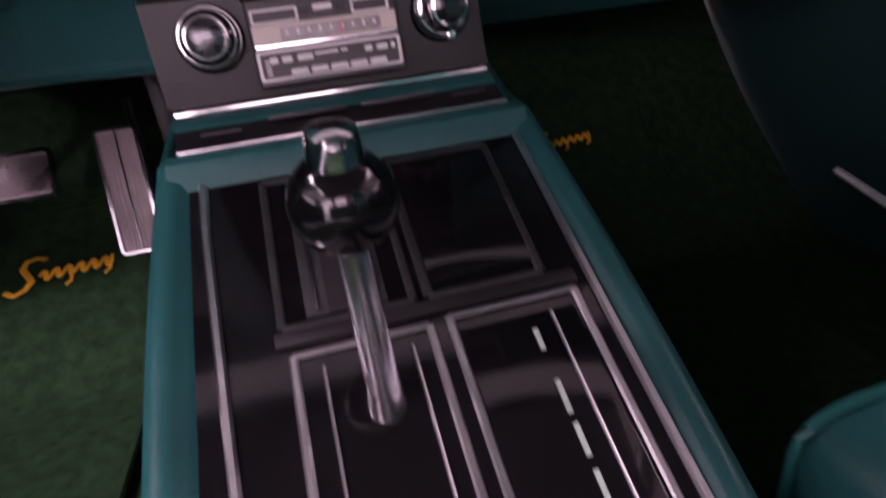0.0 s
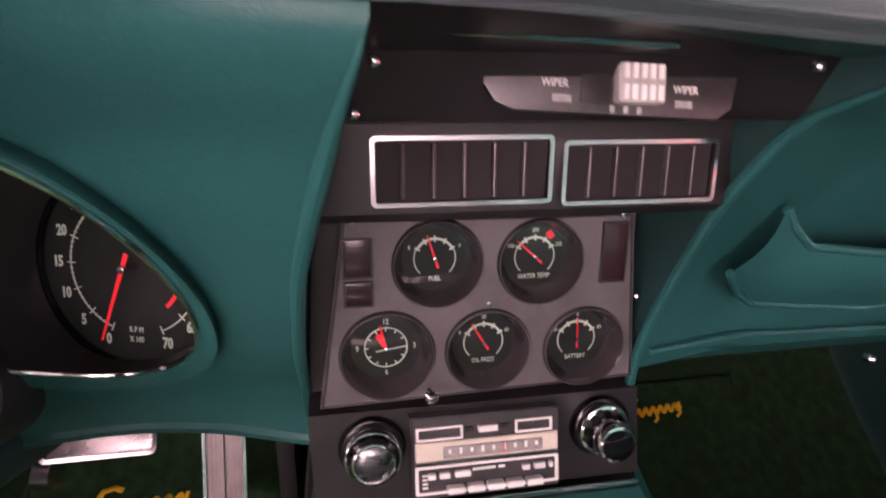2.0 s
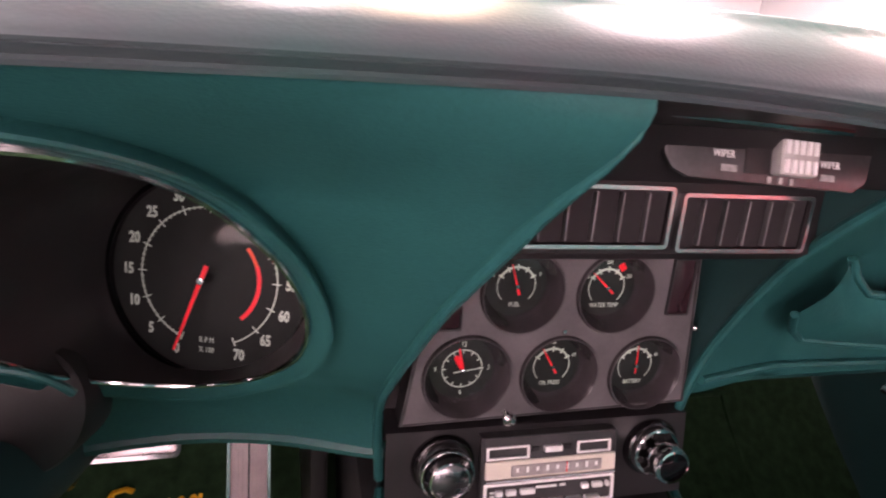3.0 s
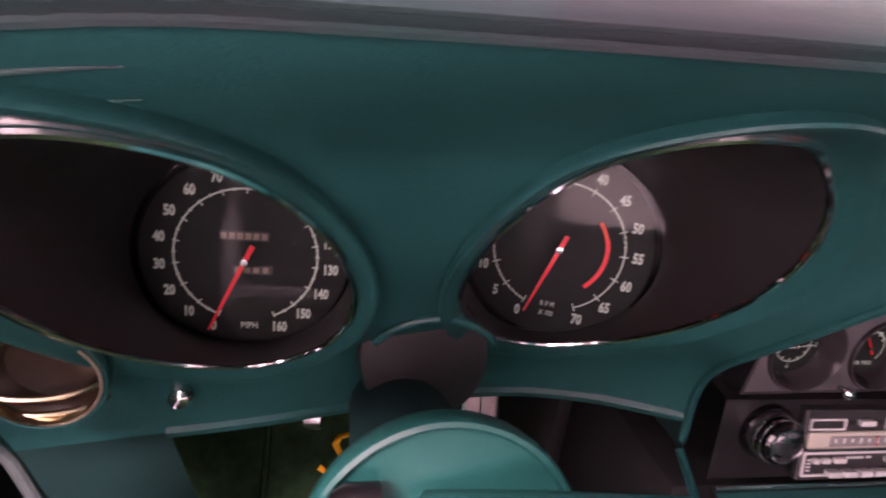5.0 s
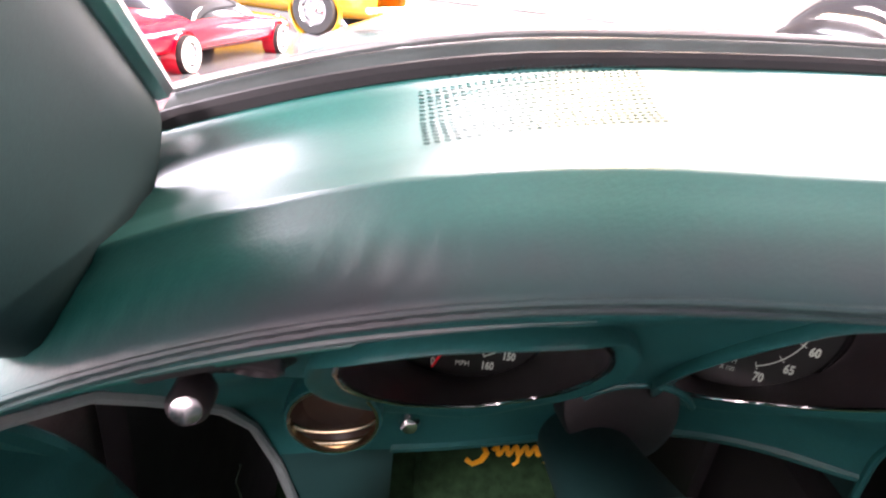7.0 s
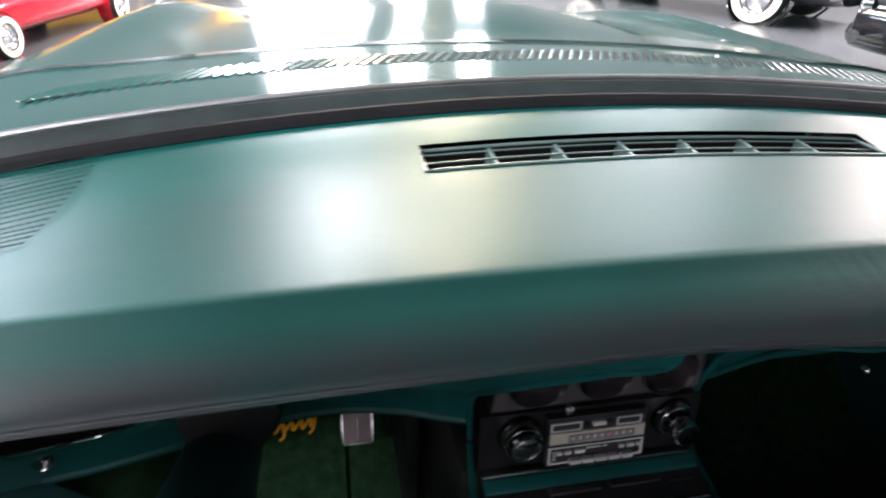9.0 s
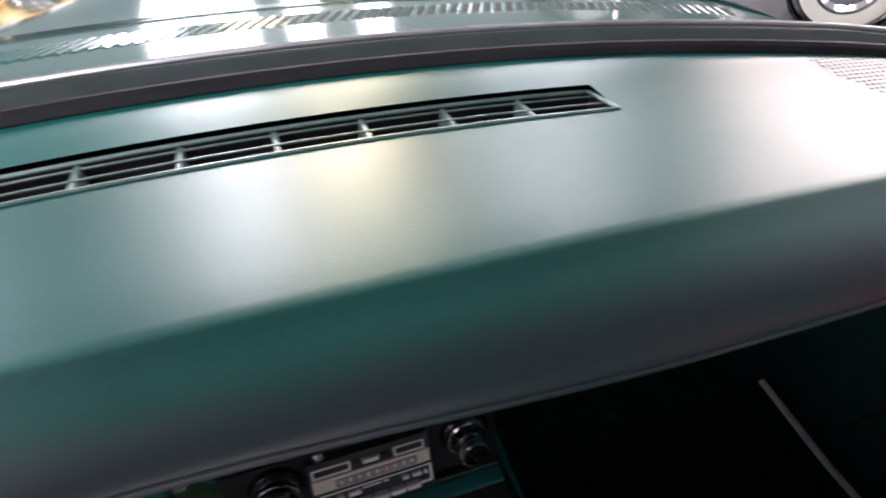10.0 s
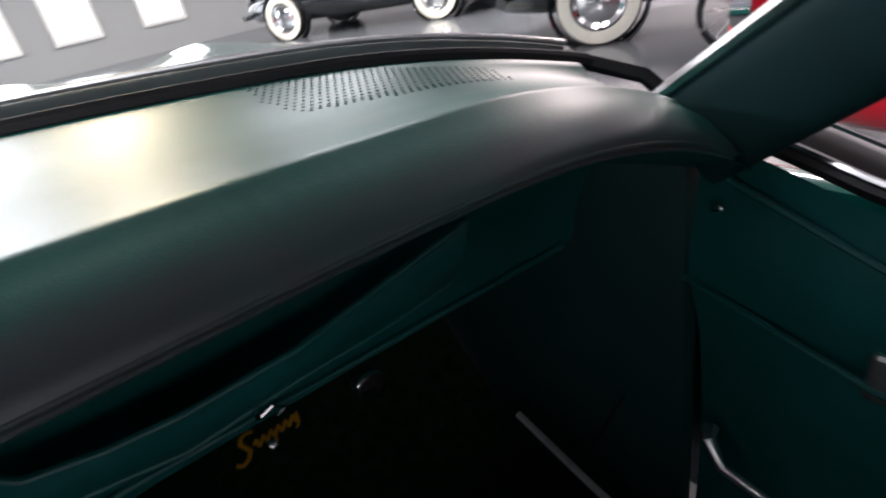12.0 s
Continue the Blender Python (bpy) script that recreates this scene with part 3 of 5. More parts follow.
for i in range(31):
    for j in range(23):
        x, y = 0.418 + (i + 0.5 * (j % 2)) * 0.0063, -0.066 + j * 0.0064
        inside = False
        for (ax, ay), (bx, by) in zip(area, area[1:] + area[:1]):
            if (ay > y) != (by > y) and x < (bx - ax) * (y - ay) / (by - ay) + ax:
                inside = not inside
        if inside:
            punched(bm, pad_top(x, y), 0.0013, 0.0013, 0.0)
tagged(part("speaker_perforation", bm, DARK_TEAL, dash, "grid of small round speaker holes"), kind="stuff")

# ---- dash face, driver and passenger side ----
TACH = dict(c=(-0.289, 0.737), s=(0.108, 0.095), hub=(-0.269, 0.706), tilt=-73.6, face=(0.105, 82.4, -19.0, 1.02))
SPEED = dict(c=(-0.525, 0.732), s=(0.077, 0.1010), hub=(-0.5215, 0.695), tilt=20.5, face=(0.080, 86.5, 0.0, 0.955))


def oval(pod, k, grow=0.0):
    a = 2 * math.pi * k
    t = radians(pod["tilt"])
    u, v = (pod["s"][0] + grow) * math.cos(a), (pod["s"][1] + grow) * math.sin(a)
    x, z = pod["c"][0] + u * math.cos(t) - v * math.sin(t), pod["c"][1] + u * math.sin(t) + v * math.cos(t)
    return Vector((x, face_y(x, z), z))


def in_oval(pod, x, z, grow):
    t = -radians(pod["tilt"])
    dx, dz = x - pod["c"][0], z - pod["c"][1]
    u, v = dx * math.cos(t) - dz * math.sin(t), dx * math.sin(t) + dz * math.cos(t)
    return (u / (pod["s"][0] + grow)) ** 2 + (v / (pod["s"][1] + grow)) ** 2 < 1


ARC = [(0.38, -0.626), (0.45, -0.641), (0.51, -0.654), (0.56, -0.668), (0.607, -0.684), (0.65, -0.694), (0.69, -0.704), (0.71, -0.713), (0.73, -0.727), (0.75, -0.745), (0.765, -0.762)]


def arc_x(z):
    """The curved outer edge of the panel beside the open door."""
    if z <= ARC[0][0]:
        return ARC[0][1]
    for (z0, x0), (z1, x1) in zip(ARC, ARC[1:]):
        if z <= z1:
            return mixv(x0, x1, (z - z0) / (z1 - z0))
    return -0.765


bm = bmesh.new()
NX, NZ = 134, 66
grid = {}
for i in range(NX):
    for j in range(NZ):
        x = mixv(-0.765, -0.118, i / (NX - 1))
        z = mixv(0.566, 0.8745 + drop(x, 0.06, 1.1) - sag(x), j / (NZ - 1))
        x = mixv(-0.765, along(EDGE_L, z), i / (NX - 1))
        x = max(x, arc_x(z))
        grid[i, j] = bm.verts.new((x, panel_y(x, z), z))
for i in range(NX - 1):
    for j in range(NZ - 1):
        cx = (grid[i, j].co + grid[i + 1, j + 1].co) / 2
        if in_oval(TACH, cx.x, cx.z, 0.002) or in_oval(SPEED, cx.x, cx.z, 0.002):
            continue
        bm.faces.new((grid[i, j], grid[i + 1, j], grid[i + 1, j + 1], grid[i, j + 1]))
for v in [v for v in bm.verts if not v.link_faces]:
    bm.verts.remove(v)
bmesh.ops.remove_doubles(bm, verts=bm.verts[:], dist=0.0004)
part("driver_panel", bm, TEAL, dash, "teal moulded instrument panel", sharp=60)
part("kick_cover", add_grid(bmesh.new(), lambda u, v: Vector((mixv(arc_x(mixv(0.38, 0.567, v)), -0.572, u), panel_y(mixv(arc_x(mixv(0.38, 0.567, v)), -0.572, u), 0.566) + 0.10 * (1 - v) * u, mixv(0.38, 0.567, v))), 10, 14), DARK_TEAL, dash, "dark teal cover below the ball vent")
part("end_edge", tube([(x, panel_y(x, max(z, 0.566)) - 0.002, z) for z, x in ARC], 0.0045, 8), mat("worn_edge", (0.16, 0.2, 0.2), 0.4, vary=0.2), dash, "pale worn edge of the panel")
for step in (0.010, 0.019):
    pts = [(mixv(-0.71, -0.51, k / 24), 0.8745 + drop(mixv(-0.71, -0.51, k / 24), 0.06, 1.1) - step) for k in range(25)]
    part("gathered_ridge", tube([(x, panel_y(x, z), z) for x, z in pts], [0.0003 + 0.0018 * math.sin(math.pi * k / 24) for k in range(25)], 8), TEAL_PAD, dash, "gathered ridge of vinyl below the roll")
# turned-under lower lip of the driver side
part("lower_lip", tube([(mixv(-0.575, -0.13, k / 20), panel_y(mixv(-0.575, -0.13, k / 20), 0.567) + 0.006, 0.567) for k in range(21)], 0.008, 8), TEAL, dash)


def pod_parts(name, pod, label):
    thing = root(name, pod["hub"][0], 0.10, pod["hub"][1], label, name.replace("_", " "))
    K = 88
    hx, hz = pod["hub"]
    deep, lean, turn, size = pod["face"]
    m = pose(hx, deep, hz, lean, 0, turn) @ Matrix.Diagonal((size, size, 1, 1))
    bm = bmesh.new()
    add_grid(bm, lambda u, v: oval(pod, u, 0.006 * math.sin(math.pi * v) + 0.011 * (1 - v)) + FACE_N * (0.0075 * math.sin(math.pi * min(1, v * 1.05)) + 0.002 * v), K, 8, close_u=True)
    part("bezel_roll", bm, TEAL, thing, "teal padded rim round the dial")
    part("chrome_ring", tube([oval(pod, k / K, -0.001) + FACE_N * 0.003 for k in range(K)], 0.0019, 8, True), CHROME, thing, "thin chrome rim")

    def bucket(u, v):
        a = oval(pod, u, -0.003) + FACE_N * 0.002
        b = m @ Vector((0.083 * math.cos(2 * math.pi * u + radians(pod["tilt"])), 0.083 * math.sin(2 * math.pi * u + radians(pod["tilt"])), 0.0))
        p = a.lerp(b, v ** 0.9)
        return p + Vector((0, 0.022 * math.sin(math.pi * v), 0))
    part("bucket", add_grid(bmesh.new(), bucket, K, 12, close_u=True), BUCKET, thing, "dark tapered gauge bucket")
    part("dial_rim", lathe(m, [(0.083, -0.002), (0.083, 0.003), (0.079, 0.004), (0.078, 0.0)], 56), GLOSS_BLACK, thing)
    part("dial", lathe(m, [(0.0, -0.0005), (0.08, -0.0005), (0.08, -0.004)], 56), DIAL, thing, "black dial face")
    pane = part("lens", lathe(m, [(0.0, 0.0235), (0.04, 0.023), (0.083, 0.021)], 48), LENS, thing, "clear dial lens")
    pane.visible_shadow = False
    return thing, m


def arc_band(m, r0, r1, a0, a1, h, n=60):
    bm = bmesh.new()
    add_grid(bm, lambda u, v: m @ Vector((mixv(r0, r1, v) * math.cos(radians(mixv(a0, a1, u))), mixv(r0, r1, v) * math.sin(radians(mixv(a0, a1, u))), h)), n, 2)
    top = bmesh.ops.extrude_face_region(bm, geom=bm.faces[:])
    bmesh.ops.translate(bm, vec=m.to_3x3() @ Vector((0, 0, 0.0003)), verts=[v for v in top["geom"] if isinstance(v, bmesh.types.BMVert)])
    return bm


def tick(m, ang, r0, r1, w, h=0.0):
    a = radians(ang)
    r = (r0 + r1) / 2
    return box(m @ pose(r * math.cos(a), r * math.sin(a), h + 0.0003, 0, 0, ang), r1 - r0, w, 0.0006)


def needle(m, ang, length, tail, w, thing, h=0.013, material=None):
    mm = m @ pose(0, 0, h, 0, 0, ang)
    part("needle", prism(mm, [(-tail, -w * 0.9), (length, -w * 0.35), (length, w * 0.35), (-tail, w * 0.9)], 0.0012), material or RED, thing, "red pointer")
    part("needle_hub", lathe(m, [(0.0, h + 0.003), (0.0028, h + 0.0026), (0.0034, h), (0.0034, 0.0), (0.0, 0.0)], 16), STEEL, thing)


# tachometer: 0 at lower left, 70 at lower right, clockwise
tach, m = pod_parts("tachometer", TACH, "round black tachometer with red needle in a deep oval bezel")
A0, A1 = 247, -67
part("scale_arc", arc_band(m, 0.0540, 0.0550, A0, A1, 0.0), PRINT, tach)
for k in range(71):
    ang = mixv(A0, A1, k / 70)
    long = k % 5 == 0
    if k <= 53 or long:
        part("tick", tick(m, ang, 0.0530 if not long else 0.0505, 0.0575 if long else 0.0555, 0.0008 if long else 0.0005), PRINT, tach)
for k in range(0, 75, 5):
    a = radians(mixv(A0, A1, k / 70))
    words("numeral", str(k), 0.0120, m @ pose(0.0655 * math.cos(a), 0.0655 * math.sin(a), 0.0003), PRINT, tach, 0.72, bold=0.0004)
part("redline_arc", arc_band(m, 0.0385, 0.0418, mixv(A0, A1, 51 / 70), mixv(A0, A1, 66 / 70), 0.0004), RED, tach, "red warning arc")
part("warning_arc", arc_band(m, 0.0385, 0.0412, mixv(A0, A1, 46 / 70), mixv(A0, A1, 51 / 70), 0.0004, 12), ORANGE_RED, tach, "orange warning arc")
words("caption", "R P M", 0.0066, m @ pose(-0.001, -0.051, 0.0003), PRINT, tach, 0.75)
words("caption", "X 100", 0.0066, m @ pose(-0.001, -0.059, 0.0003), PRINT, tach, 0.75)
needle(m, A0 + 3, 0.060, 0.013, 0.0020, tach)

# speedometer 0-160
speedo, m = pod_parts("speedometer", SPEED, "round black speedometer with red needle in a deep oval bezel")
B0, B1 = 247, -67
part("scale_arc", arc_band(m, 0.0528, 0.0541, B0, B1, 0.0), PRINT, speedo)
for k in range(33):
    ang = mixv(B0, B1, k / 32)
    part("tick", tick(m, ang, 0.0500 if k % 2 == 0 else 0.0518, 0.0550, 0.0008 if k % 2 == 0 else 0.0006), PRINT, speedo)
for k in range(17):
    a = radians(mixv(B0, B1, k / 16))
    words("numeral", str(k * 10), 0.0114, m @ pose(0.0645 * math.cos(a), 0.0645 * math.sin(a), 0.0003), PRINT, speedo, 0.70, bold=0.0004)
words("caption", "MPH", 0.0078, m @ pose(0.002, -0.0585, 0.0003), PRINT, speedo, 0.85)
part("odometer_window", box(m @ pose(-0.002, 0.0165, 0.0004), 0.036, 0.0075, 0.001, 0.0003, 1), BLACK, speedo)
for k in range(6):
    part("odometer_digit", box(m @ pose(-0.017 + k * 0.006, 0.0165, 0.001), 0.0042, 0.0048, 0.0006), COUNTER, speedo)
part("trip_window", box(m @ pose(0.004, -0.011, 0.0004), 0.03, 0.007, 0.001, 0.0003, 1), BLACK, speedo)
for k in range(4):
    part("trip_digit", box(m @ pose(-0.007 + k * 0.007, -0.011, 0.001), 0.0042, 0.0046, 0.0006), COUNTER, speedo)
needle(m, B0 - 2, 0.062, 0.014, 0.0022, speedo)

# ---- centre stack ----
stack = root("center_stack", 0, 0.03, 0.5, "black centre stack housing with teal sides", "center stack")


def strip_mesh(rows, n=2):
    """Faces between rows of points, each row left to right."""
    bm = bmesh.new()
    made = [[bm.verts.new(Vector(p)) for p in row] for row in rows]
    for a, b in zip(made, made[1:]):
        for k in range(len(a) - 1):
            bm.faces.new((a[k], a[k + 1], b[k + 1], b[k]))
    return bm


STACK = [(-0.094, 0.112, -0.184, 0.8740), (-0.095, 0.113, -0.160, 0.8680), (-0.096, 0.114, -0.132, 0.862), (-0.100, 0.116, -0.118, 0.842), (-0.104, 0.118, -0.110, 0.834), (-0.108, 0.119, -0.063, 0.8295), (-0.118, 0.121, -0.0605, 0.782), (-0.119, 0.121, -0.053, 0.776),
         (-0.125, 0.122, 0.024, 0.772), (-0.126, 0.122, 0.046, 0.764), (-0.136, 0.122, 0.044, 0.617), (-0.136, 0.124, 0.018, 0.612), (-0.135, 0.130, 0.012, 0.535)]
part("stack_face", strip_mesh([[(mixv(a, b, k / 8), y, z) for k in range(9)] for a, b, y, z in STACK]), BLACK, stack, sharp=25)
# rolled teal edges of the dash face beside the stack, running down into the console
ZS = [0.53 + 0.342 * k / 30 for k in range(31)]
for side in (-1, 1):
    if side < 0:
        edge = [Vector((along(EDGE_L, z), panel_y(along(EDGE_L, z), z), z)) for z in ZS]
    else:
        edge = [Vector((along(EDGE_R, z), passenger_y(along(EDGE_R, z), z), z)) for z in ZS]
    foot = [Vector((side * 0.142, -0.035, 0.498)), Vector((side * 0.139, 0.01, 0.512))]
    part("side_ridge", tube(foot + edge, [0.0042] * (len(foot + edge) - 5) + [0.0036, 0.0028, 0.0018, 0.0009, 0.0003], 10), TEAL, stack, "teal padded edge")
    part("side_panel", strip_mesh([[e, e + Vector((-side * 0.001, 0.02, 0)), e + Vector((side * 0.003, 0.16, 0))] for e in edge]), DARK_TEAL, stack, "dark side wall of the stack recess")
# two rectangular air vents
for x0, x1, z0, z1 in ((-0.0895, 0.0075, 0.787, 0.8235), (0.0130, 0.1045, 0.7850, 0.8203)):
    vent = root("air_vent", (x0 + x1) / 2, -0.068, z0, "rectangular dashboard air vent with chrome frame and black vanes", "air vent", "centre air vents")
    w, h = x1 - x0, z1 - z0
    m = pose((x0 + x1) / 2, -0.0625, (z0 + z1) / 2, 88)
    part("vent_frame", frame_bm(m, rounded(w, h, 0.003), rounded(w - 0.0046, h - 0.0046, 0.0015), 0.005), STEEL, vent, "chrome frame")
    part("vent_box", box(m @ pose(0, 0, 0.0005), w - 0.006, h - 0.006, 0.002), DARK_CAVITY, vent)
    for k in range(5):
        part("vane", box(m @ pose((k - 2) * w / 6, 0, 0.0025, 0, 20, 0), 0.0016, h - 0.008, 0.004, 0.0004, 1), SATIN, vent)
# bright edge below the pad and the wiper plate with its slide
part("upper_trim", tube([(mixv(-0.092, 0.02, k / 10), -0.152, 0.8688 - 0.0042 * k / 10) for k in range(11)], 0.0016, 6), CHROME, stack, "thin bright edge strip")
wiper = root("wiper_switch", 0.012, -0.125, 0.85, "grey wiper control plate with white slide", "wiper switch")
mw = pose(0.012, -0.1240, 0.8495, 76) @ pose(0, 0, 0, 0, 0, -3)
outline = [(-0.059, 0.0125), (-0.0585, -0.003), (-0.054, -0.0095), (-0.046, -0.0125), (0.044, -0.0125), (0.051, -0.0075), (0.054, 0.0105)]
part("switch_plate", prism(mw, outline, 0.0025, 0.0006), SATIN, wiper, "brushed grey plate")
part("slide", box(mw @ pose(0.0065, -0.0002, 0.005), 0.021, 0.0165, 0.007, 0.002), mat("aged_slide_plastic", (0.36, 0.35, 0.34), 0.45, vary=0.15, scale=120), wiper, "ribbed off-white slide button")
for k in range(5):
    for row in (-0.004, 0.0045):
        part("slide_rib", box(mw @ pose(-0.001 + 0.0038 * k, -0.0002 + row, 0.0088), 0.0022, 0.0060, 0.0014, 0.0003, 1), WHITE_PLASTIC, wiper)
for dx, s in ((-0.029, "WIPER"), (0.029, "WIPER")):
    words("caption", s, 0.0046, mw @ pose(dx, -0.001, 0.0027), PRINT_WHITE, wiper, 0.85)
FAINT = mat("worn_caption_print", (0.30, 0.30, 0.30), 0.6, vary=0.3, scale=300)
part("slide_slot", box(mw @ pose(-0.0115, -0.0015, 0.0026), 0.013, 0.014, 0.0012, 0.0005), BLACK, wiper, "dark slot of the slide")
for dx in (-0.026, 0.028):
    part("caption_bar", box(mw @ pose(dx, -0.007, 0.0028), 0.008, 0.003, 0.0004), FAINT, wiper)
for dx in (-0.004, 0.002, 0.008):
    part("caption_bar", box(mw @ pose(dx, -0.0105, 0.0028), 0.002, 0.003, 0.0004), FAINT, wiper)
for x, y, z in ((-0.098, -0.119, 0.838), (0.114, -0.119, 0.838), (-0.09, -0.131, 0.858), (0.1, -0.131, 0.858), (0.117, 0.02, 0.764), (0.117, 0.022, 0.69), (-0.138, -0.133, 0.857), (-0.44, -0.126, 0.842)):
    scr = root("panel_screw", x, y, z, "small bright screw head in the dash", "screw", "panel screws")
    part("screw_head", lathe(pose(x, y, z, 85), [(0.0024, -0.002), (0.0024, 0.001), (0.0015, 0.0018), (0.0, 0.002)], 12), CHROME, scr)

# ---- gauge cluster ----
cluster = root("gauge_cluster", 0, 0.03, 0.62, "charcoal plastic panel with five small round gauges", "gauge cluster")
MP = pose(0, 0.0245, 0.69, 88.5)


CX = [(-0.105, 0.069), (0.106, 0.067), (0.117, -0.066), (-0.127, -0.072)]
GAUGES = [("fuel", -0.040, 0.725, 0.0315), ("temp", 0.036, 0.723, 0.0315), ("clock", -0.077, 0.657, 0.0335), ("oil", -0.002, 0.656, 0.0315), ("battery", 0.074, 0.653, 0.0315)]


def panel_pt(u, v):
    top, low = Vector(CX[0]).lerp(Vector(CX[1]), u), Vector(CX[3]).lerp(Vector(CX[2]), u)
    p = low.lerp(top, v)
    return MP @ Vector((p.x, p.y, 0.006)), p


bm = bmesh.new()
NU, NV = 150, 92
sheet = [[bm.verts.new(panel_pt(i / NU, j / NV)[0]) for j in range(NV + 1)] for i in range(NU + 1)]
for i in range(NU):
    for j in range(NV):
        p = panel_pt((i + 0.5) / NU, (j + 0.5) / NV)[1]
        if all(math.hypot(p.x - gx, p.y + 0.69 - gz) > gr * 0.98 for name, gx, gz, gr in GAUGES):
            bm.faces.new((sheet[i][j], sheet[i + 1][j], sheet[i + 1][j + 1], sheet[i][j + 1]))
for v in [v for v in bm.verts if not v.link_faces]:
    bm.verts.remove(v)
part("panel", bm, PANEL, cluster, "satin charcoal panel")
bm = bmesh.new()
for z in (0.006, -0.016):
    for x, y in CX:
        bm.verts.new(MP @ Vector((x, y, z)))
bm.verts.ensure_lookup_table()
for k in range(4):
    bm.faces.new((bm.verts[k], bm.verts[(k + 1) % 4], bm.verts[4 + (k + 1) % 4], bm.verts[4 + k]))
part("panel_side", bm, BLACK, cluster, smooth=False)
for (ax, ay), (bx, by) in zip(CX, CX[1:] + CX[:1]):
    part("border_bead", tube([MP @ Vector((mixv(ax, bx, k / 6) * 0.985, mixv(ay, by, k / 6) * 0.985, 0.0055)) for k in range(7)], 0.0012, 6), BLACK, cluster)
for x, z in ((-0.098, 0.758), (0.098, 0.756), (-0.002, 0.692)):
    part("cluster_screw", lathe(MP @ pose(x, z - 0.69, 0.0055), [(0.0022, 0.0), (0.002, 0.0012), (0.0, 0.0016)], 12), STEEL, cluster, "small steel screw")
CAPTION = {"fuel": "FUEL", "temp": "WATER TEMP", "oil": "OIL PRESS", "battery": "BATTERY"}
NAMES = {"fuel": "fuel gauge", "temp": "water temperature gauge", "clock": "clock", "oil": "oil pressure gauge", "battery": "battery gauge"}
for key, x, z, r in GAUGES:
    g = root("dash_clock" if key == "clock" else "small_gauge", x, 0.03, z, f"small round black {NAMES[key]} with red pointer", "clock" if key == "clock" else "gauge", "" if key == "clock" else "small gauges")
    m = MP @ pose(x, z - 0.69, 0)
    part("ring", lathe(m, [(r * 1.06, 0.004), (r * 1.05, 0.0072), (r * 1.02, 0.0090), (r * 0.985, 0.0094), (r * 0.95, 0.0080), (r * 0.90, 0.0030), (r * 0.84, -0.0040), (r * 0.79, -0.0080), (r * 0.77, -0.0088)], 48), CUP, g, "deep charcoal gauge cup")
    part("dial", lathe(m, [(0.0, -0.0085), (r * 0.80, -0.0085), (r * 0.80, -0.012)], 36), DIAL, g, "black dial face")
    part("bright_lip", lathe(m, [(r * 0.985, 0.0090), (r * 1.005, 0.0100), (r * 1.025, 0.0088)], 48), SATIN, g)
    h = -0.0084
    if key == "clock":
        part("scale_arc", arc_band(m, 0.0155, 0.0163, 0, 360, h, 48), PRINT, g)
        for k in range(12):
            part("tick", tick(m, k * 30, 0.013, 0.0158, 0.0007, h), PRINT, g)
        words("numeral", "12", 0.0062, m @ pose(0, 0.0205, h), PRINT, g, 0.75)
        words("numeral", "6", 0.0062, m @ pose(0, -0.0205, h), PRINT, g, 0.75)
        words("numeral", "9", 0.0062, m @ pose(-0.0215, 0, h), PRINT, g, 0.75)
        words("numeral", "3", 0.0062, m @ pose(0.0215, 0, h), PRINT, g, 0.75)
        part("hour_hand", prism(m @ pose(0, 0, h + 0.002, 0, 0, 118), [(-0.002, -0.0014), (0.012, -0.0024), (0.014, 0), (0.012, 0.0024), (-0.002, 0.0014)], 0.0006), RED, g, "red hour hand")
        part("minute_hand", prism(m @ pose(0, 0, h + 0.003, 0, 0, 103), [(-0.002, -0.001), (0.019, -0.0007), (0.019, 0.0007), (-0.002, 0.001)], 0.0006), RED, g, "red minute hand")
        part("second_hand", prism(m @ pose(0, 0, h + 0.004, 0, 0, 8), [(-0.008, -0.0004), (0.016, -0.0003), (0.016, 0.0003), (-0.008, 0.0004)], 0.0005), PRINT, g)
        part("hand_hub", lathe(m, [(0.0, h + 0.006), (0.0018, h + 0.005), (0.002, h)], 14), STEEL, g)
    else:
        part("scale_arc", arc_band(m, 0.0150, 0.0157, 225, 150, h, 20), PRINT, g)
        part("scale_arc", arc_band(m, 0.0150, 0.0157, 30, -45, h, 20), PRINT, g)
        part("scale_arc", arc_band(m, 0.0140, 0.0157, 150, 30, h, 24), PRINT, g)
        for k in range(5):
            part("tick", tick(m, 150 - 30 * k, 0.0125, 0.017, 0.0012, h), PRINT, g)
        words("caption", CAPTION[key], 0.0052, m @ pose(0, -0.0155, h), PRINT, g, 0.8)
        marks = {"fuel": ("E", "", "F"), "temp": ("100", "200", "250"), "oil": ("0", "30", "60"), "battery": ("-40", "0", "40")}[key]
        for s, ang in zip(marks, (155, 90, 25)):
            if s:
                a = radians(ang)
                words("numeral", s, 0.0046, m @ pose(0.0205 * math.cos(a), 0.0205 * math.sin(a), h), PRINT, g, 0.75)
        if key == "temp":
            part("hot_mark", box(m @ pose(0.0115, 0.0165, h + 0.0004, 0, 0, 35), 0.005, 0.006, 0.0006), RED, g, "red hot zone mark")
        ang = {"fuel": 108, "temp": 138, "oil": 122, "battery": 92}[key]
        w = 0.0006 if key == "battery" else 0.0009
        part("needle", prism(m @ pose(0, 0, h + 0.002, 0, 0, ang), [(-0.007, -w), (0.0185, -w * 0.5), (0.0185, w * 0.5), (-0.007, w)], 0.0007), RED, g, "red pointer")
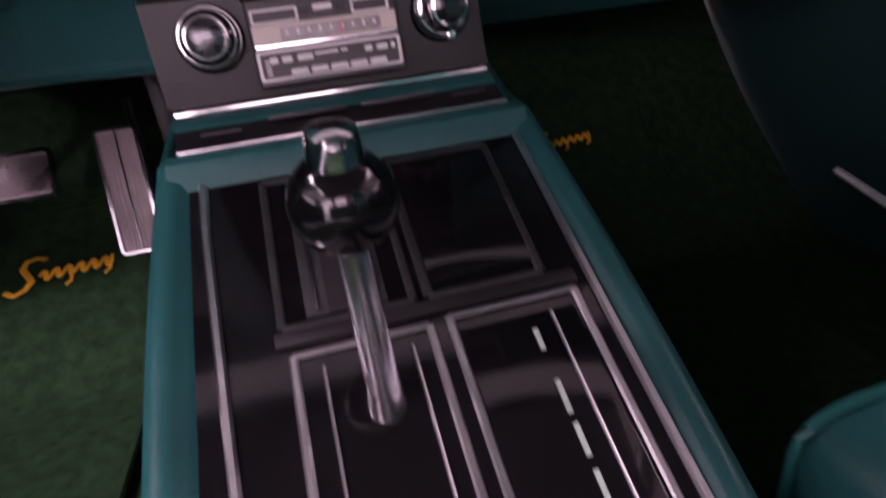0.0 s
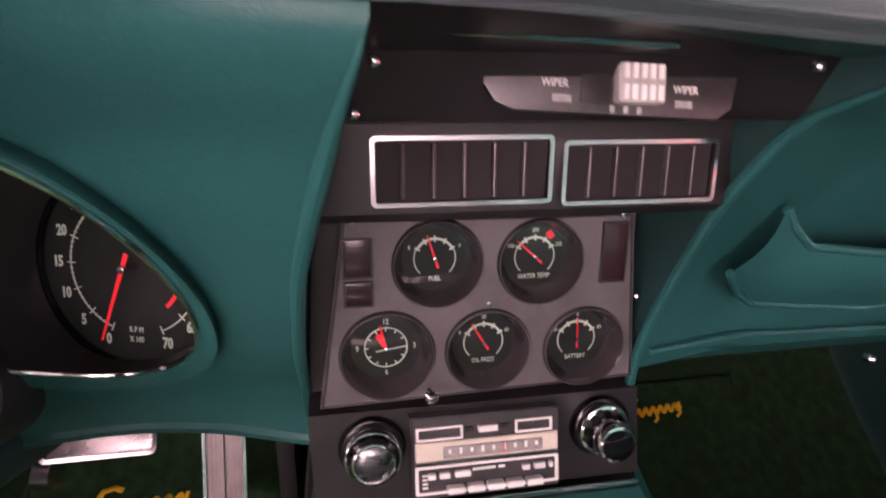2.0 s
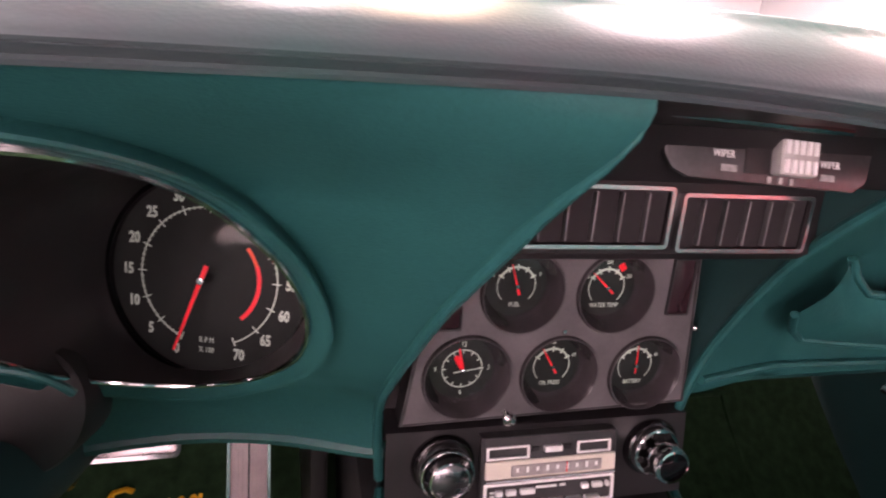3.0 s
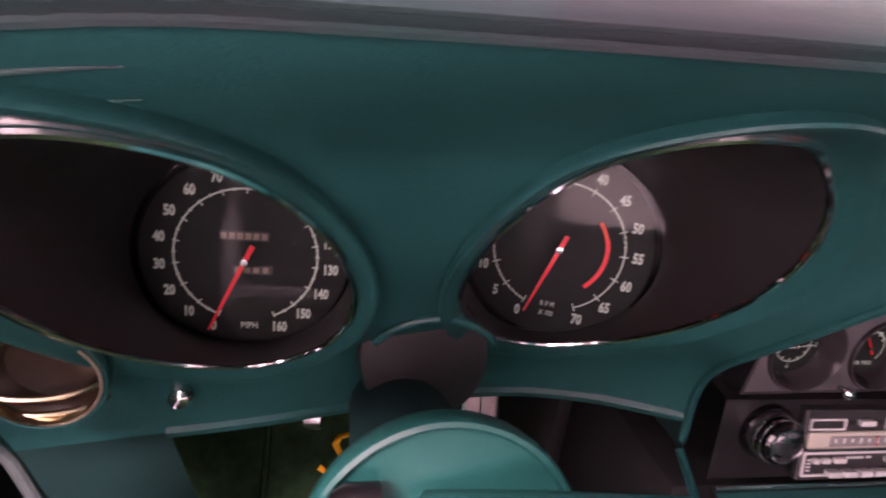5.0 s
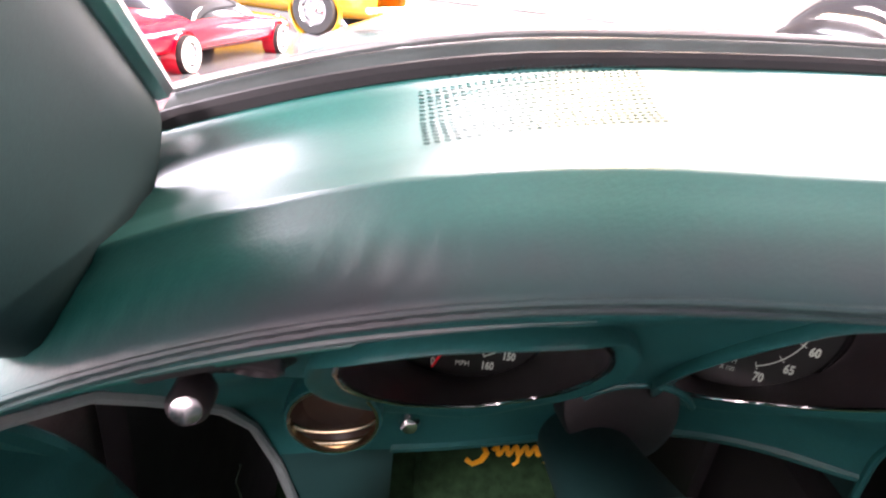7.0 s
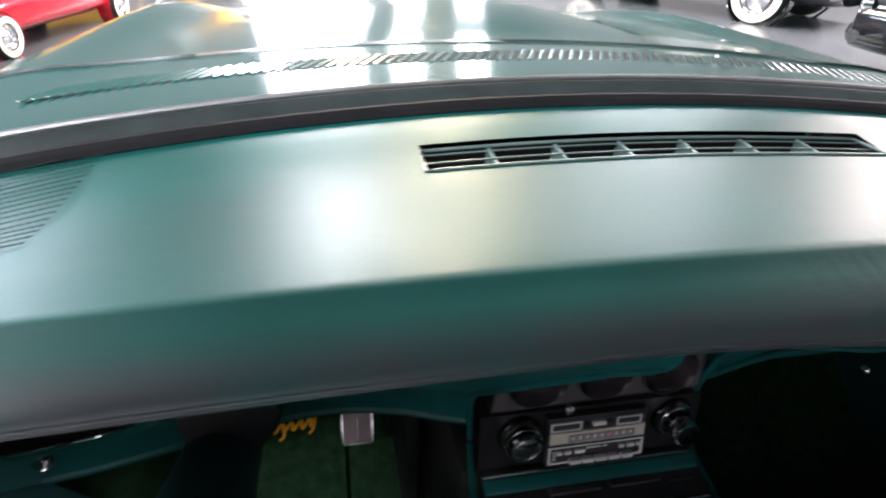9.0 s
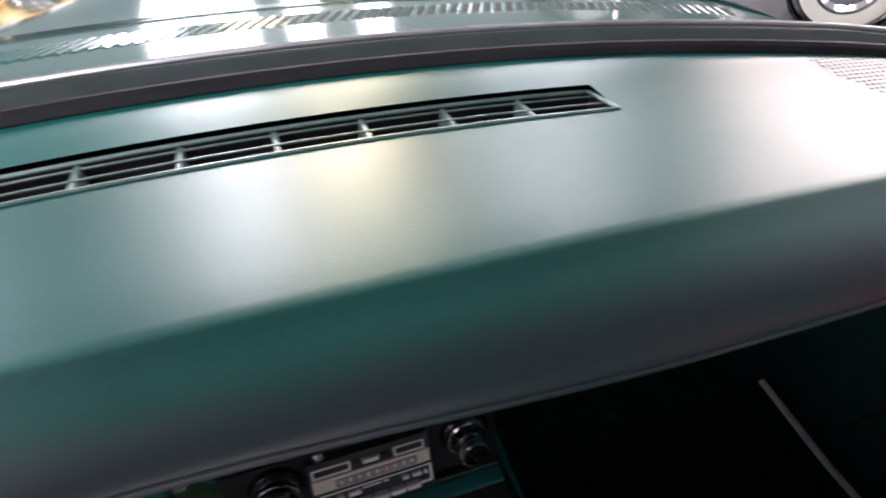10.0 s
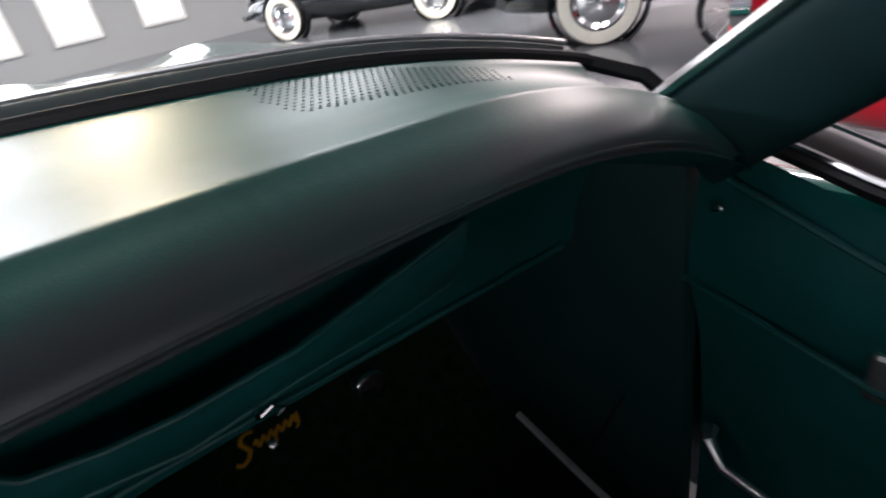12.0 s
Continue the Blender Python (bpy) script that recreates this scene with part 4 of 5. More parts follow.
        part("needle_hub", lathe(m, [(0.0, h + 0.004), (0.0016, h + 0.0036), (0.0018, h)], 14), STEEL, g)
    pane = part("lens", lathe(m, [(0.0, 0.0012), (r * 0.5, 0.0010), (r * 0.87, 0.0), (r * 0.87, -0.0006)], 32), GAUGE_GLASS, g, "clear flat lens")
    pane.visible_shadow = False
# warning light blocks at both sides of the upper row
for x, z, w, h in ((-0.096, 0.732, 0.018, 0.026), (-0.096, 0.706, 0.018, 0.016), (0.092, 0.728, 0.017, 0.044)):
    wl = root("warning_light", x, 0.02, z - h / 2, "dark rectangular warning light lens", "warning light", "warning lights")
    part("lens_block", box(MP @ pose(x, z - 0.69, 0.0065), w, h, 0.003, 0.001), mat("smoked_lens", (0.03, 0.012, 0.016), 0.2, vary=0.2), wl)
    part("lens_frame", frame_bm(MP @ pose(x, z - 0.69, 0.006), rounded(w + 0.003, h + 0.003, 0.001), rounded(w, h, 0.001), 0.0025), BLACK, wl)
knob = root("reset_knob", -0.046, 0.01, 0.622, "small chrome reset knob below the gauges", "knob")
part("knob_cap", lathe(MP @ pose(-0.048, -0.057, 0.018), [(0.0025, 0.0), (0.0025, 0.006), (0.0048, 0.007), (0.0052, 0.011), (0.003, 0.0135), (0.0, 0.014)], 20), CHROME, knob)

# ---- radio ----
radio = root("car_radio", 0, 0.02, 0.54, "old push-button car radio with two chrome knobs", "radio")
MR = pose(-0.003, 0.012, 0.5735, 78) @ Matrix.Diagonal((1, 0.80, 1, 1))


def radio_box(name, x, y, w, h, d, material, base=0.0, bevel=0.0006, label=""):
    return part(name, box(MR @ pose(x, y, base + d / 2), w, h, d, bevel, 1), material, radio, label)


radio_box("face_plate", 0.0, 0.0, 0.117, 0.082, 0.008, RADIO_GREY, 0, 0.002, "grey radio face plate")
radio_box("top_edge", -0.004, 0.0418, 0.112, 0.002, 0.012, SATIN)
for x, w in ((-0.037, 0.036), (0.037, 0.03)):
    part("tape_frame", frame_bm(MR @ pose(x, 0.024, 0.008), rounded(w, 0.013, 0.001), rounded(w - 0.004, 0.009, 0.001), 0.0012), WHITE_PLASTIC, radio)
radio_box("stereo_button", 0.0, 0.0265, 0.015, 0.006, 0.005, WHITE_PLASTIC, 0.008)
for x in (-0.014, 0.014):
    radio_box("slot_hole", x, 0.0255, 0.007, 0.006, 0.001, BLACK, 0.008)
radio_box("dial_window", 0.0, 0.0075, 0.112, 0.018, 0.003, CREAM, 0.008, 0.0008, "cream radio dial window")
radio_box("dial_glass", 0.004, 0.0065, 0.078, 0.0115, 0.001, mat("radio_scale", (0.3, 0.28, 0.28), 0.2, vary=0.3, scale=90), 0.011)
for k in range(9):
    radio_box("scale_bar", -0.03 + k * 0.0085, 0.0075, 0.0022, 0.004 + 0.002 * (k % 2), 0.0004, PRINT_WHITE, 0.012, 0)
radio_box("tuning_pointer", 0.012, 0.0065, 0.001, 0.0105, 0.0005, RED, 0.012, 0)
radio_box("chrome_bar", 0.0, -0.0035, 0.112, 0.0035, 0.004, CHROME, 0.008)
part("button_frame", frame_bm(MR @ pose(0, -0.021, 0.008), rounded(0.113, 0.028, 0.002), rounded(0.108, 0.023, 0.0015), 0.0015), WHITE_PLASTIC, radio)
for k in range(5):
    radio_box("push_button", -0.026 + k * 0.0155, -0.030, 0.0135, 0.0065, 0.008, WHITE_PLASTIC, 0.008, 0.001, "white push button")
for x, w in ((-0.044, 0.006), (-0.034, 0.008), (-0.02, 0.012), (0.03, 0.006), (0.041, 0.009), (0.05, 0.003)):
    radio_box("selector", x, -0.0165, w, 0.0055, 0.004, WHITE_PLASTIC, 0.008)
for x, w in ((-0.003, 0.018), (0.011, 0.005)):
    radio_box("maker_bar", x, -0.0145, w, 0.0025, 0.0006, PRINT_WHITE, 0.008, 0)
for k in range(4):
    radio_box("caption_bar", -0.049, -0.0165 - 0.004 * k, 0.004, 0.002, 0.0005, PRINT_WHITE, 0.008, 0)
for side, x in ((-1, -0.0905), (1, 0.0925)):
    kn = part("knob", lathe(pose(x, 0.016, 0.583, 84), [(0.0255, 0.0), (0.0255, 0.003), (0.0235, 0.006), (0.0215, 0.006)], 40), GLOSS_BLACK, radio, "round radio knob")
    k0 = pose(x, 0.016, 0.583, 84)
    part("outer_ring", lathe(k0, [(0.0215, 0.004), (0.022, 0.009), (0.0205, 0.012), (0.018, 0.0125)], 40), CHROME if side > 0 else STEEL, kn, "ribbed metal ring")
    if side > 0:
        for k in range(8):
            a = k * math.pi / 4 + 0.3
            part("ring_hole", lathe(k0 @ pose(0.0165 * math.cos(a), 0.0165 * math.sin(a), 0.0125), [(0.0, 0.0008), (0.0028, 0.0008), (0.0032, 0.0)], 12), BLACK, kn)
        part("stem", lathe(k0, [(0.012, 0.008), (0.0125, 0.014), (0.0145, 0.02), (0.0155, 0.032), (0.0145, 0.034), (0.0125, 0.0345)], 36), CHROME, kn)
        part("cap", lathe(k0, [(0.0125, 0.034), (0.008, 0.0347), (0.0, 0.0352)], 32), GLOSS_BLACK, kn, "black knob cap")
        part("tab", box(k0 @ pose(0.004, -0.021, 0.011), 0.007, 0.006, 0.005, 0.001), CHROME, kn)
    else:
        part("stem", lathe(k0, [(0.0200, 0.008), (0.0200, 0.018), (0.0190, 0.023), (0.0165, 0.0250), (0.0140, 0.0242)], 40), GLOSS_BLACK, kn, "glossy black knob body")
        for rr, hh in ((0.0202, 0.018), (0.0150, 0.0252)):
            part("knob_ring", lathe(k0, [(rr - 0.0012, hh - 0.001), (rr - 0.0008, hh + 0.0007), (rr + 0.0006, hh + 0.0005), (rr + 0.001, hh - 0.001)], 40), CHROME, kn, "thin chrome ring")
        part("cap", lathe(k0, [(0.0142, 0.0236), (0.012, 0.0252), (0.006, 0.0268), (0.0, 0.0272)], 32), mat("knob_cap_grey", (0.16, 0.16, 0.17), 0.28, 1.0, vary=0.1, scale=80), kn, "domed grey knob cap")

# ---- heater control strip ----
heater = root("heater_control", 0, 0.0, 0.49, "black heater slide control between bright strips", "heater control")
part("bright_strip", box(pose(-0.002, 0.004, 0.532, -8), 0.257, 0.003, 0.0045, 0.0012), CHROME, heater, "bright metal strip")
part("control_plate", strip_mesh([[(-0.132, 0.008, 0.530), (0.128, 0.008, 0.530)], [(-0.131, -0.012, 0.5225), (0.127, -0.012, 0.5225)], [(-0.127, -0.045, 0.512), (0.125, -0.045, 0.512)]]), BLACK, heater)
for x, w in ((-0.03, 0.06), (0.042, 0.06)):
    part("slide_window", box(pose(x, -0.017, 0.5225, -20), w, 0.016, 0.003, 0.001), RADIO_GREY, heater)
for x, w in ((-0.096, 0.03), (0.1, 0.028)):
    part("caption_bar", box(pose(x, -0.023, 0.5197, -20), w, 0.004, 0.0008), SATIN, heater)
part("lower_strip", box(pose(-0.001, -0.046, 0.5135, 0), 0.25, 0.003, 0.003, 0.001), STEEL, heater, "thin bright edge strip")
for k in range(14):
    part("caption_bar", box(pose(0.0 + 0.008 * k, -0.0405, 0.5135, -18), 0.004, 0.003, 0.0008), SATIN, heater)

# ---- console ----
console = root("center_console", 0, -0.2, 0.2, "teal centre console with black ribbed top plate", "console")


def con_z(y):
    d = -0.056 - y
    return 0.496 - 0.54 * d + 0.2 * max(0.0, d - 0.2) ** 2


def con_half(y):
    d = -0.04 - y
    return 0.146 + 0.006 * math.sin(clamp01(d / 0.35) * math.pi)


ys = [-0.045 - 0.02 * k for k in range(26)]
rows = []
for y in ys:
    z, w = con_z(y), con_half(y)
    left = [(-w - 0.02, y, 0.16), (-w - 0.008, y, z - 0.06), (-w, y, z - 0.012), (-w + 0.004, y, z + 0.004), (-w + 0.012, y, z + 0.009), (-w + 0.021, y, z + 0.006), (-w + 0.026, y, z - 0.002)]
    rows.append(left + [(-x, yy, zz) for x, yy, zz in left[::-1]])
part("console_body", strip_mesh(rows), TEAL, console, "teal vinyl covered console sides", sharp=60)
part("teal_band", strip_mesh([[(mixv(-0.131, 0.127, k / 8), y, z) for k in range(9)] for y, z in ((0.0015, 0.5290), (-0.006, 0.5272), (-0.0115, 0.5240), (-0.0125, 0.5225))]), TEAL, heater, "narrow teal band")
part("bright_strip", tube([(mixv(-0.126, 0.124, k / 6), -0.0455, 0.5135) for k in range(7)], 0.0018, 8), SATIN_CHROME, heater, "bright metal strip")
part("front_lip", strip_mesh([[(mixv(-0.134, 0.134, k / 10), y, z) for k in range(11)] for y, z in ((-0.045, 0.512), (-0.053, 0.5125), (-0.059, 0.510), (-0.0625, 0.504), (-0.066, 0.491))]), TEAL, console, "teal padded lip")


def con_m(x, y, h=0.0):
    """Local x right, y up the slope, z out of the console top."""
    slope = math.degrees(math.atan(con_z(y + 0.005) / 0.01 - con_z(y - 0.005) / 0.01))
    return pose(x, y, con_z(y), slope) @ pose(0, 0, h)


part("top_plate", strip_mesh([[(mixv(-0.122, 0.122, k / 6), y, con_z(y) + 0.0005) for k in range(7)] for y in [-0.06 - 0.02 * k for k in range(25)]]), GLOSS_BLACK, console, "gloss black top plate")
for x in (-0.112, 0.118):
    part("edge_trim", tube([(x + (0.004 if x > 0 else 0.012 * clamp01((-0.1 - y) * 4)) , y, con_z(y) + 0.002) for y in [-0.066 - 0.02 * k for k in range(22)]], 0.0032, 6), SATIN_CHROME, console, "bright edge trim")


def con_frame(name, x0, x1, y0, y1, width, material, label=""):
    bm = bmesh.new()
    for xa, ya, xb, yb in ((x0, y0, x1, y0), (x0, y1, x1, y1), (x0, y0, x0, y1), (x1, y0, x1, y1)):
        add_tube(bm, [(mixv(xa, xb, k / 6), mixv(ya, yb, k / 6), con_z(mixv(ya, yb, k / 6)) + 0.0015) for k in range(7)], width, 6, False, 0.6)
    return part(name, bm, material, console, label)


con_frame("ashtray_frame", 0.018, 0.093, -0.072, -0.178, 0.0035, SATIN, "dark metal frame")
part("ashtray_lid", box(con_m(0.058, -0.122, 0.001), 0.074, 0.105, 0.003, 0.001), GLOSS_BLACK, console, "black ashtray lid")
con_frame("gate_frame", -0.072, 0.008, -0.072, -0.178, 0.003, SATIN)
part("gate_plate", box(con_m(-0.032, -0.125, 0.0005), 0.05, 0.11, 0.002, 0.0006), SATIN, console, "dark shift gate plate")
part("gate_slot", box(con_m(-0.032, -0.13, 0.0012), 0.022, 0.1, 0.002, 0.0005), DARK_CAVITY, console)
for x in (-0.05, -0.012):
    part("gate_rail", tube([(x, y, con_z(y) + 0.003) for y in (-0.08, -0.12, -0.172)], 0.0016, 6), STEEL, console)
con_frame("lower_frame", -0.068, 0.013, -0.195, -0.40, 0.0028, SATIN_CHROME, "bright frame strip")
con_frame("seat_belt_frame", 0.026, 0.108, -0.193, -0.42, 0.0028, SATIN_CHROME, "bright frame strip")
part("lower_plate", box(con_m(0.066, -0.29, 0.0012), 0.074, 0.2, 0.002, 0.0008), GLOSS_BLACK, console)
for x in (-0.052, 0.0, 0.087):
    part("plate_rib", tube([(x, y, con_z(y) + 0.0028) for y in [-0.205 - 0.02 * k for k in range(9)]], 0.0011, 5), SATIN_CHROME, console)
for y, l in ((-0.218, 0.014), (-0.25, 0.02), (-0.272, 0.018), (-0.295, 0.02)):
    part("caption_bar", box(con_m(0.073, y, 0.0025), 0.003, l, 0.001), PRINT, console)
part("cross_bar", box(con_m(0.018, -0.184, 0.0015), 0.19, 0.010, 0.003, 0.001), BLACK, console)

# ---- gear lever ----
lever = root("gear_lever", -0.03, -0.2, 0.40, "chrome gear lever with glossy black ball knob", "gear lever")
BALL, BASE = Vector((-0.025, -0.243, 0.527)), Vector((-0.022, -0.228, 0.385))
part("stalk", tube([BASE, BASE.lerp(BALL, 0.25), BASE.lerp(BALL, 0.5), BALL], [0.0125, 0.0095, 0.0085, 0.0075], 20), STEEL, lever, "brushed steel stalk")
mb = pose(*BALL, 14)
part("ball", lathe(mb, [(0.0, -0.0235)] + [(0.0245 * math.cos(radians(a)), 0.0245 * math.sin(radians(a))) for a in range(-70, 80, 10)] + [(0.0, 0.0235)], 36), GLOSS_BLACK, lever, "glossy black ball")
part("release_cap", lathe(mb, [(0.0125, 0.020), (0.0115, 0.030), (0.0105, 0.034), (0.007, 0.0365), (0.0, 0.037)], 28), CHROME, lever, "chrome release cap")


# ---- steering column ----
column = root("steering_column", -0.395, 0.0, 0.60, "teal painted steering column with turn signal stalk", "steering column")
AX = Vector((0, -0.955, 0.297)).normalized()
mc = Matrix.Translation((-0.402, 0.102, 0.561)) @ AX.to_track_quat("Z", "Y").to_matrix().to_4x4()
# shade behind the bowl's rim is put into the tube's darker teal
part("column_tube", lathe(mc, [(0.036, -0.14), (0.038, 0.05), (0.040, 0.12), (0.044, 0.17), (0.048, 0.225), (0.057, 0.237)], 40), DARK_TEAL, column, "teal column tube with shade put into its dark colour")
part("bowl", lathe(mc, [(0.050, 0.226), (0.0660, 0.234), (0.0685, 0.239), (0.0692, 0.245), (0.0692, 0.2515), (0.0680, 0.2545), (0.0655, 0.2550), (0.0640, 0.2535), (0.0632, 0.2505), (0.060, 0.2500), (0.03, 0.2530), (0.0, 0.2535)], 56), TEAL_METAL, column, "teal painted column bowl")
part("bracket_cover", lathe(Matrix.Translation((-0.388, 0.09, 0.622)) @ AX.to_track_quat("Z", "Y").to_matrix().to_4x4(), [(0.046, -0.06), (0.050, 0.0), (0.050, 0.050), (0.048, 0.058), (0.040, 0.062), (0.0, 0.062)], 40), RUBBER, column, "black shroud above the column")
part("shroud_edge", tube([(-0.384 + 0.050 * math.cos(radians(a)), 0.030 - 0.018 * math.sin(radians(a)), 0.634 + 0.049 * math.sin(radians(a))) for a in range(30, 158, 8)], 0.0030, 8), TEAL, column, "rounded teal edge of the shroud")
part("hub_arm", tube([(-0.412, -0.146, 0.650), (-0.365, -0.160, 0.665), (-0.302, -0.170, 0.674)], [0.027, 0.024, 0.020], 24), TEAL_METAL, column, "teal arm of the column hub")
part("arm_tip", tube([(-0.303, -0.170, 0.674), (-0.293, -0.171, 0.6745), (-0.285, -0.172, 0.675)], [0.011, 0.0105, 0.008], 16), CHROME, column, "chrome tip")
S0, S1 = Vector((-0.446, -0.140, 0.669)), Vector((-0.555, -0.140, 0.666))
part("signal_stalk", tube([S0, S0.lerp(S1, 0.55)], 0.0042, 12), CHROME, column, "chrome turn signal stalk")
part("stalk_grip", tube([S0.lerp(S1, 0.50), S0.lerp(S1, 0.54), S0.lerp(S1, 0.93), S0.lerp(S1, 0.98), S1], [0.006, 0.0085, 0.0110, 0.0105, 0.006], 16), BLACK, column, "black stalk grip")
part("stalk_collar", lathe(Matrix.Translation(S0) @ (S1 - S0).to_track_quat("Z", "Y").to_matrix().to_4x4(), [(0.013, -0.012), (0.013, 0.003), (0.009, 0.010), (0.0045, 0.012)], 16), BLACK, column)

# ---- driver side switches ----
hl = root("headlight_switch", -0.685, 0.0, 0.75, "chrome headlight pull knob in a dark oval recess", "headlight switch")


def on_face(x, z, h):
    """A place h proud of the driver's panel."""
    return Vector((x, panel_y(x, z), z)) + FACE_N * h


def recess_fn(u, v):
    a, r = 2 * math.pi * u, mixv(0.05, 1.0, v)
    return on_face(-0.645 + 0.027 * r * math.cos(a), 0.784 + 0.021 * r * math.sin(a) - 0.10 * 0.027 * r * math.cos(a), 0.0012 + (0.0022 if 0.85 < v < 0.99 else 0.0))


part("recess", add_grid(bmesh.new(), recess_fn, 48, 9, close_u=True), RUBBER, hl, "dark oval recess")
mi = Matrix.Translation(on_face(-0.633, 0.786, 0.001)) @ FACE_N.to_track_quat("Z", "Y").to_matrix().to_4x4()
part("inner_ring", lathe(mi, [(0.013, 0.0), (0.013, 0.005), (0.0105, 0.006), (0.010, 0.0025), (0.0, 0.0025)], 28), BUCKET, hl, "dark inner ring")
K0, K1 = Vector((-0.663, -0.100, 0.763)), Vector((-0.656, -0.146, 0.772))
mk = Matrix.Translation(K0) @ (K1 - K0).to_track_quat("Z", "Y").to_matrix().to_4x4()
part("shaft", lathe(mk, [(0.004, -0.01), (0.004, 0.045)], 16), STEEL, hl)
part("knob", lathe(mk, [(0.0055, 0.034), (0.0092, 0.038), (0.0092, 0.051), (0.0065, 0.0555)], 28), BUCKET, hl)
part("knob_face", lathe(mk, [(0.0066, 0.0553), (0.004, 0.0563), (0.0, 0.0566)], 28), STEEL, hl, "bright knob face")
rv = root("ball_vent", -0.627, 0.02, 0.625, "round ball air vent with bright rings in the dash", "air vent")
mv = pose(-0.615, -0.022, 0.661, 95, -8, 4) @ Matrix.Diagonal((0.96, 0.96, 1, 1))
part("outer_ring", lathe(mv, [(0.0345, -0.012), (0.0355, 0.0), (0.0355, 0.005), (0.0345, 0.0095), (0.0325, 0.009)], 40), TEAL, rv, "teal outer ring")
part("ring", lathe(mv, [(0.0325, 0.006), (0.0325, 0.0105), (0.0305, 0.0105), (0.030, 0.004)], 40), BRASS, rv, "bright ring")
part("ball", lathe(mv, [(0.031, 0.002), (0.024, -0.008), (0.0, -0.014)], 36), VENT_BROWN, rv, "dark ball")
for h in (-0.004, -0.016):
    part("vane", tube([mv @ Vector((0.031 * math.sin(a), h - 0.012 * math.cos(a), 0.004)) for a in [radians(q) for q in range(-75, 80, 10)]], 0.0019, 8), BRASS, rv, "curved bright vane")
rk = root("release_knob", -0.561, 0.05, 0.603, "small chrome release knob under the dash", "knob")
part("knob_cap", lathe(pose(-0.561, 0.047, 0.603, 84), [(0.004, -0.03), (0.004, 0.006), (0.0085, 0.008), (0.0095, 0.013), (0.007, 0.018), (0.0, 0.0195)], 20), CHROME, rk)

# ---- pedals ----
gas = root("accelerator_pedal", -0.26, 0.27, 0.33, "ribbed rubber accelerator pedal with bright frame", "pedal")
mg = Matrix.Translation((-0.260, 0.274, 0.407)) @ pose(0, 0, 0, 70)
part("pad", box(mg, 0.044, 0.15, 0.012, 0.004), PEDAL, gas, "grey ribbed rubber pad")
part("frame", frame_bm(mg @ pose(0, 0, 0.003), rounded(0.05, 0.156, 0.006), rounded(0.043, 0.149, 0.004), 0.007), CHROME, gas, "bright metal frame")
part("center_rib", box(mg @ pose(0, 0, 0.008), 0.002, 0.148, 0.004, 0.0008, 1), CHROME, gas)
for k in range(8):
    part("rib", box(mg @ pose((k - 3.5) * 0.0052, 0, 0.0065), 0.0018, 0.142, 0.002), PEDAL, gas)
part("arm", tube([(-0.262, 0.40, 0.50), (-0.262, 0.40, 0.36)], 0.008, 8), BLACK, gas)
brake = root("brake_pedal", -0.41, 0.29, 0.37, "wide chrome-framed brake pedal", "pedal")
mbk = Matrix.Translation((-0.400, 0.29, 0.441)) @ pose(0, 0, 0, 58)
part("pad", box(mbk, 0.122, 0.056, 0.014, 0.006), mat("worn_pedal_metal", (0.26, 0.22, 0.23), 0.28, 0.9, vary=0.25, scale=25, rough_vary=0.1), brake, "worn metal brake pad")
part("frame", frame_bm(mbk @ pose(0, 0, 0.004), rounded(0.128, 0.062, 0.008), rounded(0.118, 0.052, 0.005), 0.005), CHROME, brake, "bright frame")
part("arm", tube([(-0.43, 0.31, 0.41), (-0.43, 0.36, 0.50), (-0.43, 0.33, 0.62)], 0.009, 8), STEEL, brake)
clutch_arm = root("pedal_linkage", -0.49, 0.33, 0.38, "bent steel pedal linkage beside the brake pedal", "pedal linkage")
part("rod", tube([(-0.475, 0.31, 0.39), (-0.49, 0.33, 0.41), (-0.495, 0.34, 0.5), (-0.49, 0.33, 0.62)], 0.008, 8), STEEL, clutch_arm)
part("roller", tube([(-0.462, 0.295, 0.385), (-0.482, 0.298, 0.385)], 0.018, 16), STEEL, clutch_arm)

# ---- footwells ----
tagged(part("cabin_floor", box(pose(0, -0.45, 0.13), 1.5, 1.7, 0.03), CARPET, None, smooth=False), "dark green carpeted cabin floor", "", "", "structure")


def toe_z(y):
    return 0.19 + 0.9 * max(0.0, y - 0.2) + 1.2 * max(0.0, y - 0.34) ** 2


for side in (-1, 1):
    x0, x1 = (-0.74, -0.15) if side < 0 else (0.15, 0.74)
    b = part("toe_board", strip_mesh([[(mixv(x0, x1, k / 4), y, toe_z(y) - 0.02) for k in range(5)] for y in [-0.3 + 0.04 * q for q in range(23)]]), CARPET, None)
    tagged(b, "dark green carpet rising over the toe board", "", "", "structure")
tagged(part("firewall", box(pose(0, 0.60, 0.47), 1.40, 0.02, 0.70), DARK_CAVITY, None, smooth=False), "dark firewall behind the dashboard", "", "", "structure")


tagged(part("tunnel", box(pose(0, 0.31, 0.31), 0.30, 0.56, 0.40, 0.02), RUBBER, None), "black transmission tunnel behind the centre stack", "", "", "structure")
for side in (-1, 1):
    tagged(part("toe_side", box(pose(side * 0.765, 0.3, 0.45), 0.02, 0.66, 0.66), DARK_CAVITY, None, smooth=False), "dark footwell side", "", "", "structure")


